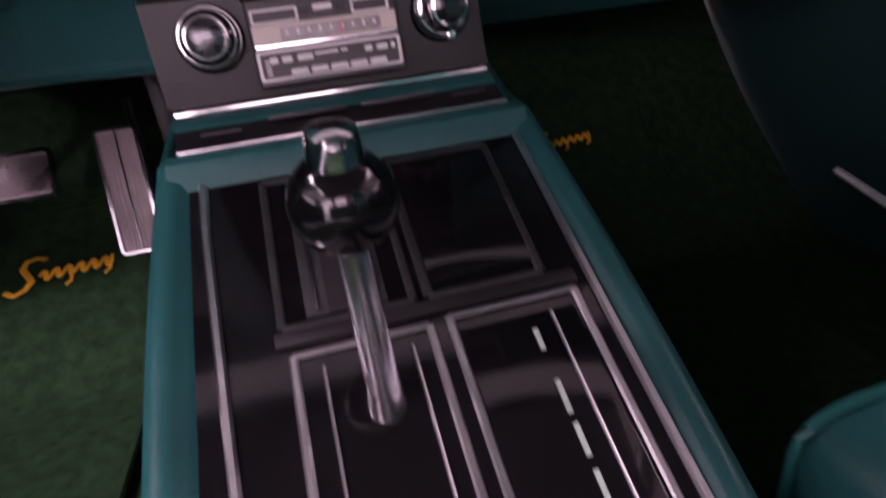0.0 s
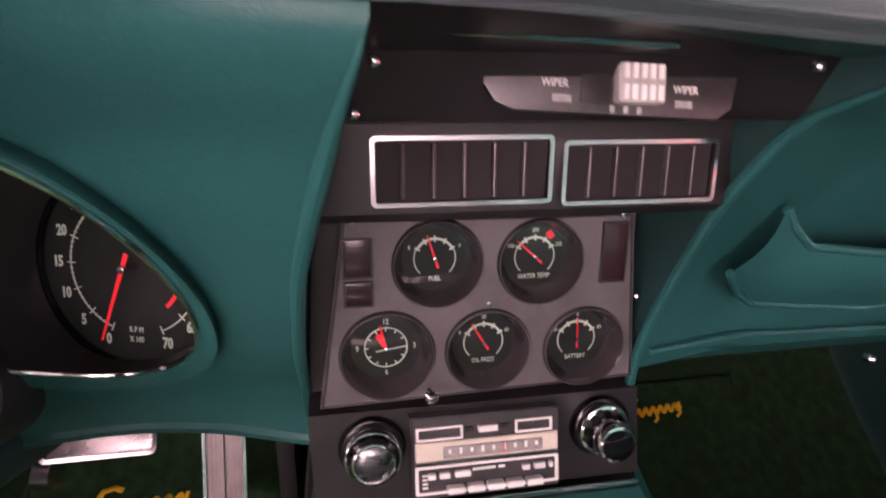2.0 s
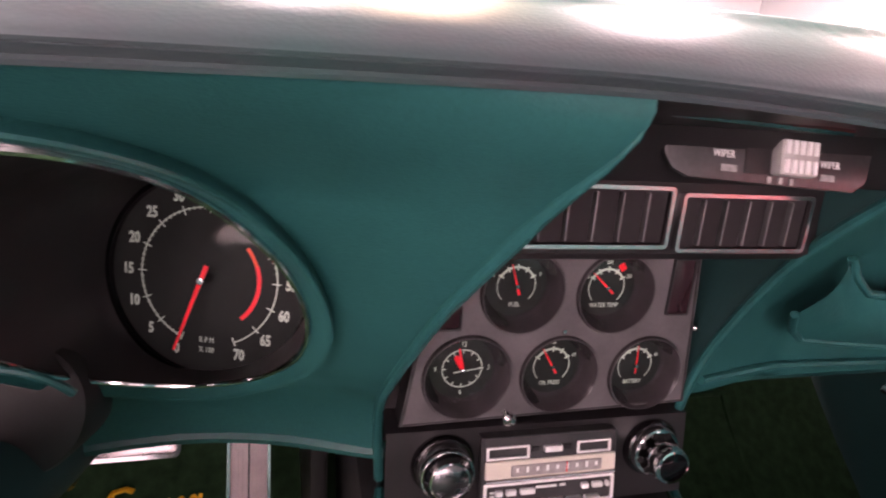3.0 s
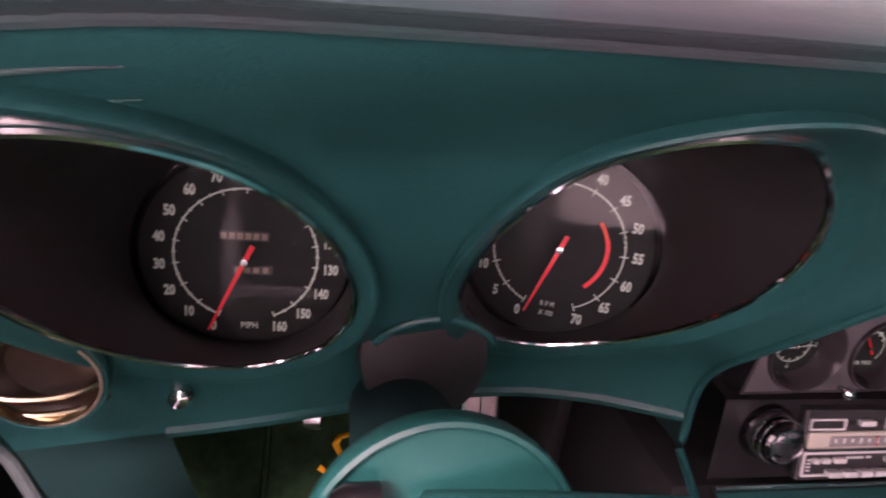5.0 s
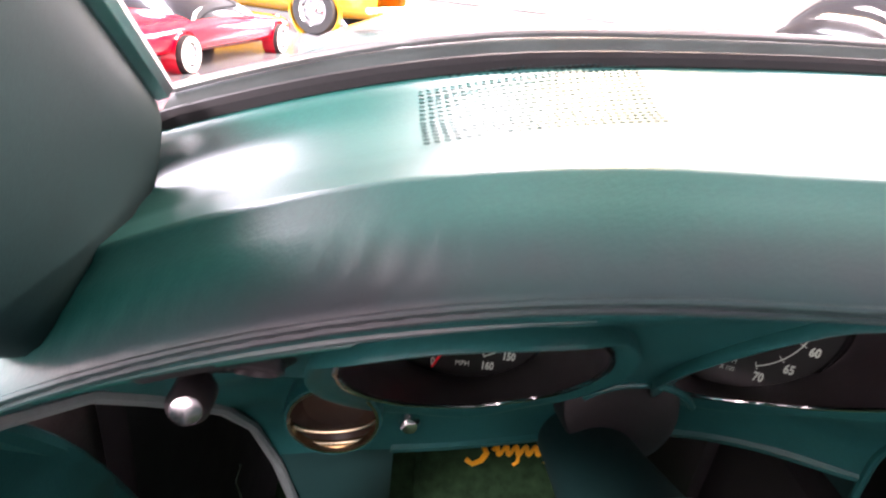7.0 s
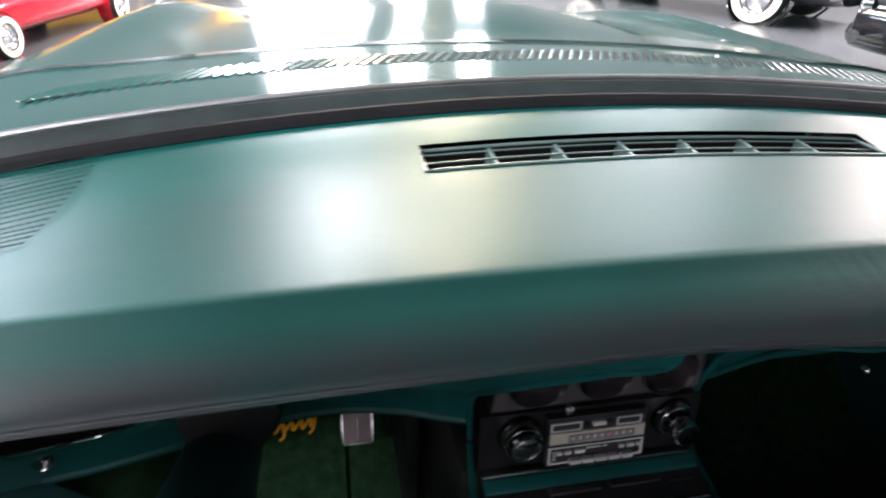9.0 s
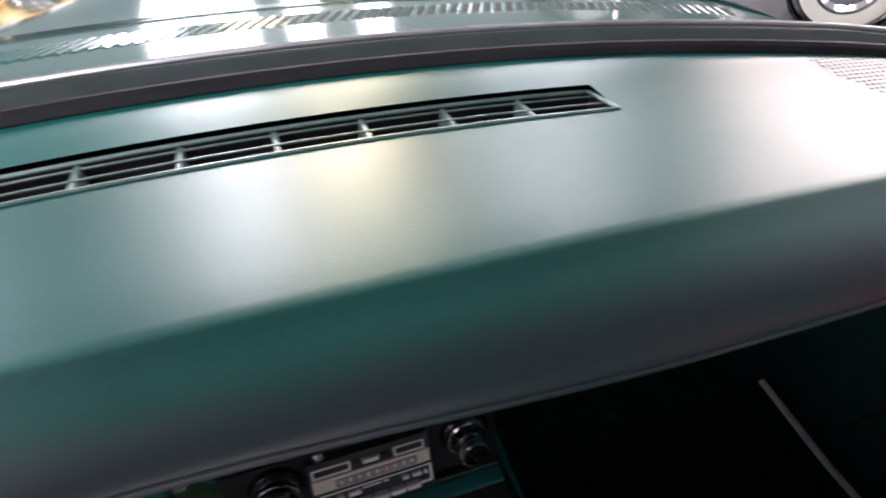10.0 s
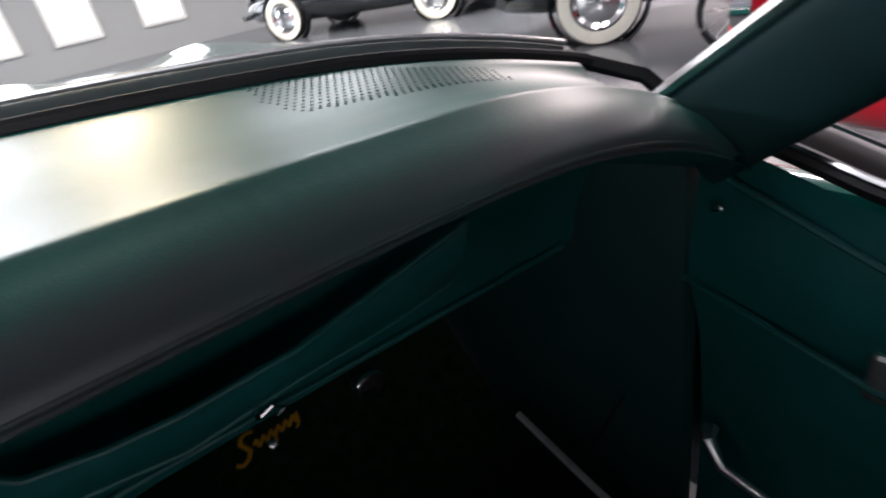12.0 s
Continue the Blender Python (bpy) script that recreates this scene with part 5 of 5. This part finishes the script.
def badge(m, s, thing):
    """A flowing embroidered swash: one large curl and a run of small waves."""
    curl = [(-0.50, -0.12), (-0.43, -0.17), (-0.33, -0.13), (-0.27, -0.05), (-0.31, 0.03), (-0.34, 0.09), (-0.30, 0.16), (-0.20, 0.18), (-0.13, 0.15)]
    bm = bmesh.new()

    def ribbon(points, r):
        add_tube(bm, [m @ Vector((x * s, y * s, 0.002)) for x, y in points], r * s, 8, False, 0.5)
    fine = []
    for (ax, ay), (bx, by) in zip(curl, curl[1:]):
        fine += [(mixv(ax, bx, k / 3), mixv(ay, by, k / 3)) for k in range(3)]
    ribbon(fine + [curl[-1]], 0.034)
    wave = []
    for k in range(73):
        q = k / 72
        a = q * 2 * math.pi * 6
        wave.append((mixv(-0.20, 0.46, q) + 0.02 * math.sin(a), -0.02 + 0.02 * q + 0.05 * math.sin(a)))
    ribbon(wave, 0.024)
    ribbon([(0.10, 0.0), (0.07, -0.13), (0.02, -0.16)], 0.02)
    ribbon([(0.46, 0.06), (0.43, -0.08), (0.37, -0.13)], 0.02)
    part("badge", bm, GOLD, thing, "orange embroidered swash")


for side, cx in ((-1, -0.41), (1, 0.40)):
    matth = root("floor_mat", cx, 0.2, 0.2, "green carpet floor mat with orange embroidered badge", "floor mat", "floor mats")
    rows = [[(mixv(cx - 0.125, cx + 0.125, k / 6), y, toe_z(y) - 0.008) for k in range(7)] for y in [-0.2 + 0.03 * q for q in range(21)]]
    part("mat_carpet", strip_mesh(rows), CARPET, matth)
    part("binding", tube([r[0] for r in rows] + [r[-1] for r in rows[::-1]], 0.005, 6), CARPET, matth)
    by = 0.328 if side < 0 else 0.37
    badge(Matrix.Translation((cx + (0.016 if side < 0 else -0.035), by, toe_z(by) - 0.006)) @ pose(0, 0, 0, 42, 0, 3), 0.140 if side < 0 else 0.12, matth)
# grey kick panel beside the accelerator
tagged(part("kick_panel", box(pose(-0.19, 0.36, 0.38, 0, 0, 4), 0.02, 0.32, 0.42, 0.006), BLACK, None), "dark metal panel beside the accelerator", "", "", "structure")

# ---- passenger dash face with map pocket ----
rows = []
for j in range(30):
    row = []
    for i in range(34):
        x = mixv(0.12, 0.745, i / 33)
        z = mixv(0.628, 0.8745 + drop(x, 0.06, 1.1) - sag(x), j / 29)
        x = mixv(along(EDGE_R, z), 0.745, i / 33)
        row.append((x, passenger_y(x, z), z))
    rows.append(row)
part("passenger_panel", strip_mesh(rows), TEAL, dash, "teal passenger side dash panel", sharp=60)
pocket = root("map_pocket", 0.38, 0.0, 0.63, "teal map pocket flap with rolled lip on the passenger dash", "map pocket")


def lip(name, pts, r, material=TEAL, label=""):
    part(name, tube(pts, r, 10), material, pocket, label)


UPPER = [(0.177, -0.042, 0.773), (0.188, -0.040, 0.758), (0.201, -0.042, 0.746), (0.245, -0.050, 0.742), (0.29, -0.056, 0.742), (0.37, -0.060, 0.747), (0.46, -0.058, 0.763), (0.53, -0.055, 0.774)]
LOWER = [(0.150, -0.034, 0.727), (0.170, -0.018, 0.706), (0.194, -0.006, 0.691), (0.235, -0.010, 0.688), (0.28, -0.020, 0.688), (0.37, -0.035, 0.706), (0.45, -0.040, 0.712), (0.51, -0.045, 0.722)]
bm = strip_mesh([[Vector(a).lerp(Vector(b), k / 6) + Vector((0, -0.008 * math.sin(math.pi * k / 6), 0)) for a, b in zip(UPPER, LOWER)] for k in range(7)])
part("flap", bm, TEAL, pocket, "teal vinyl flap")
lip("upper_lip", UPPER, 0.0032)
lip("lower_lip", LOWER, 0.003)
part("latch", box(pose(0.332, -0.031, 0.697, 10), 0.006, 0.010, 0.012, 0.002), CHROME, pocket, "small chrome latch")
part("latch_wire", tube([(0.334, -0.035, 0.693), (0.343, -0.039, 0.700), (0.352, -0.035, 0.690), (0.345, -0.032, 0.685)], 0.0016, 6), STEEL, pocket)
part("under_panel", strip_mesh([[(mixv(0.126, 0.72, k / 10), mixv(passenger_y(mixv(0.126, 0.72, k / 10), 0.632), 0.16, j / 5), mixv(0.632, 0.553, (j / 5) ** 0.8)) for k in range(11)] for j in range(6)]), TEAL, pocket, "teal lower dash panel turning under")
part("under_edge", tube([(mixv(0.128, 0.72, k / 12), passenger_y(mixv(0.128, 0.72, k / 12), 0.645) - 0.002, mixv(0.645, 0.632, k / 12)) for k in range(13)], 0.004, 8), TEAL, pocket)
pv = root("ball_vent", 0.445, 0.05, 0.59, "small black ball vent with chrome edge under the dash", "air vent")
mp = pose(0.445, 0.045, 0.597, 96)
part("cup", lathe(mp, [(0.016, -0.01), (0.016, 0.004), (0.0135, 0.006), (0.011, -0.004), (0.0, -0.006)], 28), BLACK, pv)
part("ring", lathe(mp, [(0.0165, 0.0), (0.0172, 0.004), (0.0160, 0.0055)], 28), CHROME, pv, "thin chrome edge")
for x, y, z in ((0.337, 0.02, 0.622), (0.75, 0.026, 0.551), (0.742, -0.136, 0.719)):
    s = root("panel_screw", x, y, z, "small bright screw under the dash", "screw", "panel screws")
    part("screw_head", lathe(pose(x, y - 0.006, z, 84), [(0.004, -0.004), (0.004, 0.003), (0.002, 0.005), (0.0, 0.0055)], 14), CHROME, s)

# ---- doors ----
DOOR_EDGE = [(0.2, 0.05), (0.411, 0.022), (0.46, 0.0), (0.53, -0.03), (0.611, -0.065), (0.68, -0.10), (0.738, -0.141), (0.77, -0.165)]
BELT = [(-1.1, 0.715), (-0.5, 0.722), (-0.35, 0.732), (-0.26, 0.748), (-0.15, 0.780), (-0.05, 0.788)]
# jamb's dark brown made paler, with the haze over it put into the colour
BROWN = mat("hazed_jamb_brown", (0.10, 0.074, 0.072), 0.6, vary=0.4, scale=25, bump=0.3, bump_scale=120)
for side in (-1, 1):
    door = root("door_trim", side * 0.78, -0.45, 0.2, "teal car door panel with dark top rail and chrome handle" if side > 0 else "teal car door panel with armrest", "car door", "car doors")

    def door_fn(u, v, side=side):
        y = mixv(-0.115 if side > 0 else along(DOOR_EDGE, mixv(0.2, 0.765, v)), -1.05, u)
        z = mixv(0.2, along(BELT, y) - 0.008, v)
        x = 0.765 + 0.012 * math.sin(v * 5) - (0.03 * clamp01((z - 0.55) * 6) * clamp01((0.72 - z) * 12))
        return Vector((side * x, y, z))
    part("door_panel", add_grid(bmesh.new(), door_fn, 30, 26), TEAL, door, "teal vinyl door card")
    ys = [-0.125 - 0.925 * k / 24 for k in range(25)]
    part("top_rail", tube([(side * 0.802, y, along(BELT, y) - 0.006) for y in ys], 0.030, 12, False, 0.55), DARK_TEAL if side < 0 else BLACK, door, "dark top rail")
    part("sill_trim", tube([(side * 0.773, y, along(BELT, y) + 0.004) for y in ys], 0.0035, 6), CHROME, door, "bright sill strip")
    part("outer_trim", tube([(side * 0.832, y, along(BELT, y) + 0.003) for y in ys], 0.003, 6), CHROME, door, "thin bright outer strip")
    part("outer_skin", box(pose(side * 0.86, -0.55, 0.45), 0.04, 1.08, 0.52, 0.01), TEAL_PAINT, door)
    part("armrest", box(pose(side * 0.735, -0.62, 0.47), 0.05, 0.5, 0.05, 0.018, 3), TEAL, door, "teal padded armrest")
    if side > 0:
        part("pull_handle", box(pose(0.745, -0.30, 0.605, 0, 6, 0), 0.022, 0.05, 0.045, 0.007, 3), SATIN_CHROME, door, "pale metal door pull")
        part("window_crank", tube([(0.755, -0.140, 0.432), (0.740, -0.146, 0.430), (0.736, -0.166, 0.402), (0.735, -0.225, 0.394)], [0.009, 0.008, 0.006, 0.005], 10), SATIN_CHROME, door, "chrome window crank")
        for pts in (((0.746, -0.12, 0.757), (0.744, -0.275, 0.70), (0.742, -0.45, 0.655)), ((0.742, -0.11, 0.634), (0.734, -0.283, 0.597), (0.732, -0.45, 0.57))):
            part("door_ridge", tube(pts, 0.0035, 8), TEAL, door)
        part("kick_strip", tube([(0.70, 0.15, 0.29), (0.702, 0.0, 0.248), (0.704, -0.2, 0.215)], 0.006, 6), mat("pale_aluminium", (0.8, 0.79, 0.78), 0.45, 0.3, vary=0.15, scale=60), door, "bright sill strip")
    if side < 0:
        part("front_edge", tube([(-0.752, along(DOOR_EDGE, z) + 0.004, z) for z in [0.22 + 0.54 * k / 24 for k in range(25)]], 0.007, 8), TEAL, door, "rounded front edge of the door card")
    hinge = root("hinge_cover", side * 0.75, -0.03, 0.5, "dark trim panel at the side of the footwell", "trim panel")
    # passenger's panel is teal; its dimness is put into the darker colour
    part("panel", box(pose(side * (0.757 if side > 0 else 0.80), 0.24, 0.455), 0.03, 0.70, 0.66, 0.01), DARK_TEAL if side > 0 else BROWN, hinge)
    part("trim_welt", tube([(side * 0.742, 0.10, 0.21), (side * 0.742, 0.02, 0.30), (side * 0.742, -0.03, 0.42)], 0.003, 6), RUBBER, hinge)

tag = root("paper_tag", -0.735, 0.092, 0.387, "small white paper tag in the dark door jamb", "tag")
part("paper", prism(Matrix.Translation((-0.742, 0.092, 0.392)) @ Vector((0.26, -0.57, 0.78)).to_track_quat("Z", "Y").to_matrix().to_4x4(), [(-0.013, -0.022), (0.010, -0.020), (0.014, 0.016), (-0.010, 0.012)], 0.0006), WHITE_PLASTIC, tag)
part("string", tube([(-0.732, 0.094, 0.412), (-0.725, 0.09, 0.435), (-0.728, 0.085, 0.46), (-0.72, 0.08, 0.49)], 0.0012, 6), STEEL, tag)
loom = root("jamb_wiring", -0.77, 0.1, 0.45, "dark cable loom hanging in the door jamb", "cable loom")
for k, (y, r) in enumerate(((0.06, 0.004), (0.09, 0.003), (0.12, 0.005))):
    part("cable", tube([(-0.775 + 0.006 * math.sin(q * 1.3 + k), y + 0.012 * math.sin(q * 0.9 + 2 * k), 0.3 + 0.035 * q) for q in range(11)], r, 7), BLACK, loom)

# ---- passenger seat ----
seat = root("bucket_seat", 0.42, -0.6, 0.14, "teal vinyl passenger bucket seat with piped cushion", "car seat")


def cushion_fn(u, v):
    a = 2 * math.pi * v
    c, d = math.cos(a), math.sin(a)
    y = mixv(-0.27, -0.80, u)
    end = (1 - abs(2 * u - 1) ** 8) ** 0.35
    px = 0.235 * (abs(c) ** 0.35) * (1 if c > 0 else -1)
    pz = 0.085 * (abs(d) ** 0.45) * (1 if d > 0 else -1) * (0.4 + 0.6 * end)
    return Vector((0.43 + px * (0.9 + 0.1 * end), y, 0.245 + 0.10 * (1 - u) ** 2 * 0.5 + pz + 0.012 * abs(px / 0.235) ** 3))


part("cushion", add_grid(bmesh.new(), cushion_fn, 24, 40, close_v=True), TEAL, seat, "teal vinyl cushion")
part("piping", tube([cushion_fn(0.03, k / 40) for k in range(41)], 0.004, 6), TEAL_METAL, seat)


def back_fn(u, v):
    a = 2 * math.pi * v
    c, d = math.cos(a), math.sin(a)
    z = mixv(0.33, 1.02, u)
    end = (1 - abs(2 * u - 1) ** 6) ** 0.4
    px = mixv(0.235, 0.18, u) * (abs(c) ** 0.4) * (1 if c > 0 else -1) * (0.6 + 0.4 * end)
    py = 0.06 * (abs(d) ** 0.5) * (1 if d > 0 else -1) * (0.4 + 0.6 * end)
    return Vector((0.42 + px, -0.84 - 0.32 * (z - 0.33) + py, z))


# backrest is out of view, added to keep rear light off the footwell
part("backrest", add_grid(bmesh.new(), back_fn, 22, 36, close_v=True), TEAL, seat, "unseen teal vinyl backrest, added to block light to the footwell")
part("seat_base", box(pose(0.42, -0.55, 0.17), 0.40, 0.46, 0.09, 0.02), BLACK, seat)

# ---- unseen cabin roof and rear, above and behind the camera, added to block light ----
roof = root("cabin_roof", 0, -0.9, 1.2, "unseen closed roof panel with pale grey lining, added to shade the cabin", "roof")
part("roof_skin", add_grid(bmesh.new(), lambda u, v: Vector((mixv(-0.62, 0.62, u), mixv(-0.27, -1.45, v), 1.205 - 0.10 * (2 * u - 1) ** 2 - 0.05 * v)), 20, 10), UNSEEN_LINING, roof, "pale grey lining added to reflect onto the dash roll")
part("header_rail", tube([(mixv(-0.62, 0.62, k / 12), -0.27 - 0.03 * (k / 6 - 1) ** 2, 1.20 - 0.10 * (k / 6 - 1) ** 2) for k in range(13)], 0.022, 8), DARK_TEAL, roof)
tagged(part("rear_bulkhead", box(pose(0, -1.45, 0.47), 1.5, 0.05, 0.62), DARK_TEAL, None, smooth=False), "unseen dark rear bulkhead, added to keep light out of the cabin", "", "", "structure")

# ---- other cars in the showroom ----


def show_car(name, x, y, turn, paint, label, whitewall=False, length=4.2, width=1.7, height=1.25, r=0.33, low=1.0):
    thing = root(name, x, y, 0.0, label, "car", "showroom cars")
    # body lofted along its length, built at the origin and turned into place
    M = pose(x, y, 0, 0, 0, turn)

    def body(u, v):
        s = mixv(-length / 2, length / 2, u)
        ends = max(0.05, (1 - (2 * u - 1) ** 6)) ** 0.5
        a = mixv(-0.5, 1.5, v) * math.pi
        half = width / 2 * (0.9 + 0.1 * ends) * (0.75 + 0.25 * ends)
        top = (0.78 + 0.1 * math.cos((u - 0.45) * 5)) * low
        sill = (0.2 + 0.08 * (2 * u - 1) ** 4) * low
        c, d = math.cos(a), math.sin(a)
        cx = half * (abs(c) ** 0.55) * (1 if c > 0 else -1)
        cz = mixv(sill, top, 0.5 + 0.5 * (abs(d) ** 0.7) * (1 if d > 0 else -1))
        return M @ Vector((cx, s, cz))
    part("body", add_grid(bmesh.new(), body, 40, 36, close_v=True), paint, thing)

    def cabin(u, v):
        s = mixv(-0.95, 0.75, u) * length / 4.2
        a = v * math.pi
        hgt = (height - 0.8 * low) * max(0.0, 1 - abs(2 * u - 1) ** 3) ** 0.7
        return M @ Vector(((width / 2 - 0.16 * low) * math.cos(a) * (1 - 0.15 * math.sin(a)), s, 0.78 * low + hgt * math.sin(a) ** 0.6))
    part("cabin", add_grid(bmesh.new(), cabin, 22, 18), BLACK_PAINT if paint is not BLACK_PAINT else paint, thing)
    for yy in (-1.25 * length / 4.2, 1.3 * length / 4.2):
        for sd in (-1, 1):
            part("wheel_arch", lathe(M @ pose(sd * (width / 2 - 0.02), yy, r, 0, 90 * sd, 0), [(r * 1.12, -0.1), (r * 1.14, 0.02), (r * 1.2, 0.03), (r * 1.22, -0.1)], 36), paint, thing)
            mm = M @ pose(sd * (width / 2 - 0.05), yy, r)
            wheel_at(thing, mm, r, sd, whitewall)
    for sd in (-1, 1):
        part("headlight", lathe(M @ pose(sd * (width / 2 - 0.28), length / 2 - 0.08, 0.62 * low, -90), [(0.09 * low, 0.0), (0.09 * low, 0.06), (0.05 * low, 0.085), (0.0, 0.09)], 24), CHROME, thing, "round bright headlight")
    for s in () if paint is RED_PAINT else (-1, 1):
        part("bumper", tube([M @ Vector((mixv(-width / 2, width / 2, k / 8), s * (length / 2 + 0.02 - 0.06 * (abs(k / 4 - 1)) ** 2), 0.42 * low)) for k in range(9)], 0.045 * low, 10), CHROME, thing, "chrome bumper")
    return thing


def wheel_at(thing, mm, r, side, whitewall):
    m = mm @ pose(0, 0, 0, 0, 90 * side, 0)
    w = part("wheel", lathe(m, [(r * 0.62, -0.08), (r * 0.95, -0.09), (r, -0.06), (r, 0.06), (r * 0.95, 0.09), (r * 0.62, 0.085)], 40), TYRE, thing, "round tyre")
    if whitewall:
        part("whitewall", lathe(m, [(r * 0.95, 0.091), (r * 0.82, 0.096), (r * 0.66, 0.089)], 40), WHITEWALL, w, "broad white tyre wall")
    part("rim", lathe(m, [(r * 0.66, 0.088), (r * 0.6, 0.06), (r * 0.5, 0.05), (r * 0.3, 0.075), (r * 0.12, 0.085), (0.0, 0.09)], 36), CHROME, w, "bright rim")


show_car("red_roadster", -2.95, 5.48, -9.7, RED_PAINT, "small red lacquered roadster with cream wheels on the showroom floor", True, length=2.9, width=1.0, height=0.62, r=0.15, low=0.5)
show_car("yellow_car", -3.4, 9.6, 75, YELLOW_PAINT, "yellow lacquered classic car parked behind the roadster", length=4.3)
show_car("black_classic_car", 5.55, 2.37, 40, BLACK_PAINT, "black classic car with broad whitewall tyres", True, length=4.2, height=1.5, r=0.33)
show_car("black_sedan", 5.3, 8.2, 30, BLACK_PAINT, "black classic sedan with whitewall tyres in the far row", True, length=4.4, height=1.5, r=0.34)
show_car("red_sports_car", 2.95, -1.9, 5, RED_PAINT, "bright red lacquered sports car parked beside the open window", length=5.2, r=0.30)

# ---- yellow bicycle beside the black car ----
bike = root("bicycle", 4.35, 1.42, 0.0, "yellow bicycle with chrome wheels beside the black car", "bicycle")
MB = pose(4.35, 1.42, 0, 0, 0, -35)
for dx in (-0.42, 0.42):
    mm = MB @ pose(dx, 0, 0.27, 90)
    wheel = part("wheel", tube([mm @ Vector((0.25 * math.cos(k * math.pi / 18), 0.25 * math.sin(k * math.pi / 18), 0)) for k in range(36)], 0.018, 8, True), TYRE, bike, "thin tyre")
    part("rim", tube([mm @ Vector((0.225 * math.cos(k * math.pi / 18), 0.225 * math.sin(k * math.pi / 18), 0)) for k in range(36)], 0.008, 6, True), CHROME, wheel, "chrome rim")
    for k in range(14):
        a = k * math.pi / 7
        part("spoke", tube([mm @ Vector((0.012 * math.cos(a), 0.012 * math.sin(a), 0)), mm @ Vector((0.222 * math.cos(a), 0.222 * math.sin(a), 0))], 0.002, 5), STEEL, wheel)
for pts in (((-0.42, 0.27), (-0.05, 0.27)), ((-0.42, 0.27), (-0.14, 0.56)), ((-0.05, 0.27), (-0.18, 0.66)), ((-0.16, 0.58), (0.28, 0.60)), ((-0.05, 0.27), (0.28, 0.56)), ((0.42, 0.27), (0.25, 0.74))):
    part("frame_tube", tube([MB @ Vector((x, 0, z)) for x, z in pts], 0.017, 8), YELLOW_PAINT, bike)
part("handlebar", tube([MB @ Vector((0.22, y, 0.76 - 0.5 * abs(y) * 0.2)) for y in (-0.25, -0.1, 0.0, 0.1, 0.25)], 0.011, 8), CHROME, bike, "chrome handlebar")
part("saddle", box(MB @ pose(-0.2, 0, 0.70), 0.22, 0.12, 0.05, 0.02), RED_PAINT, bike, "red saddle")
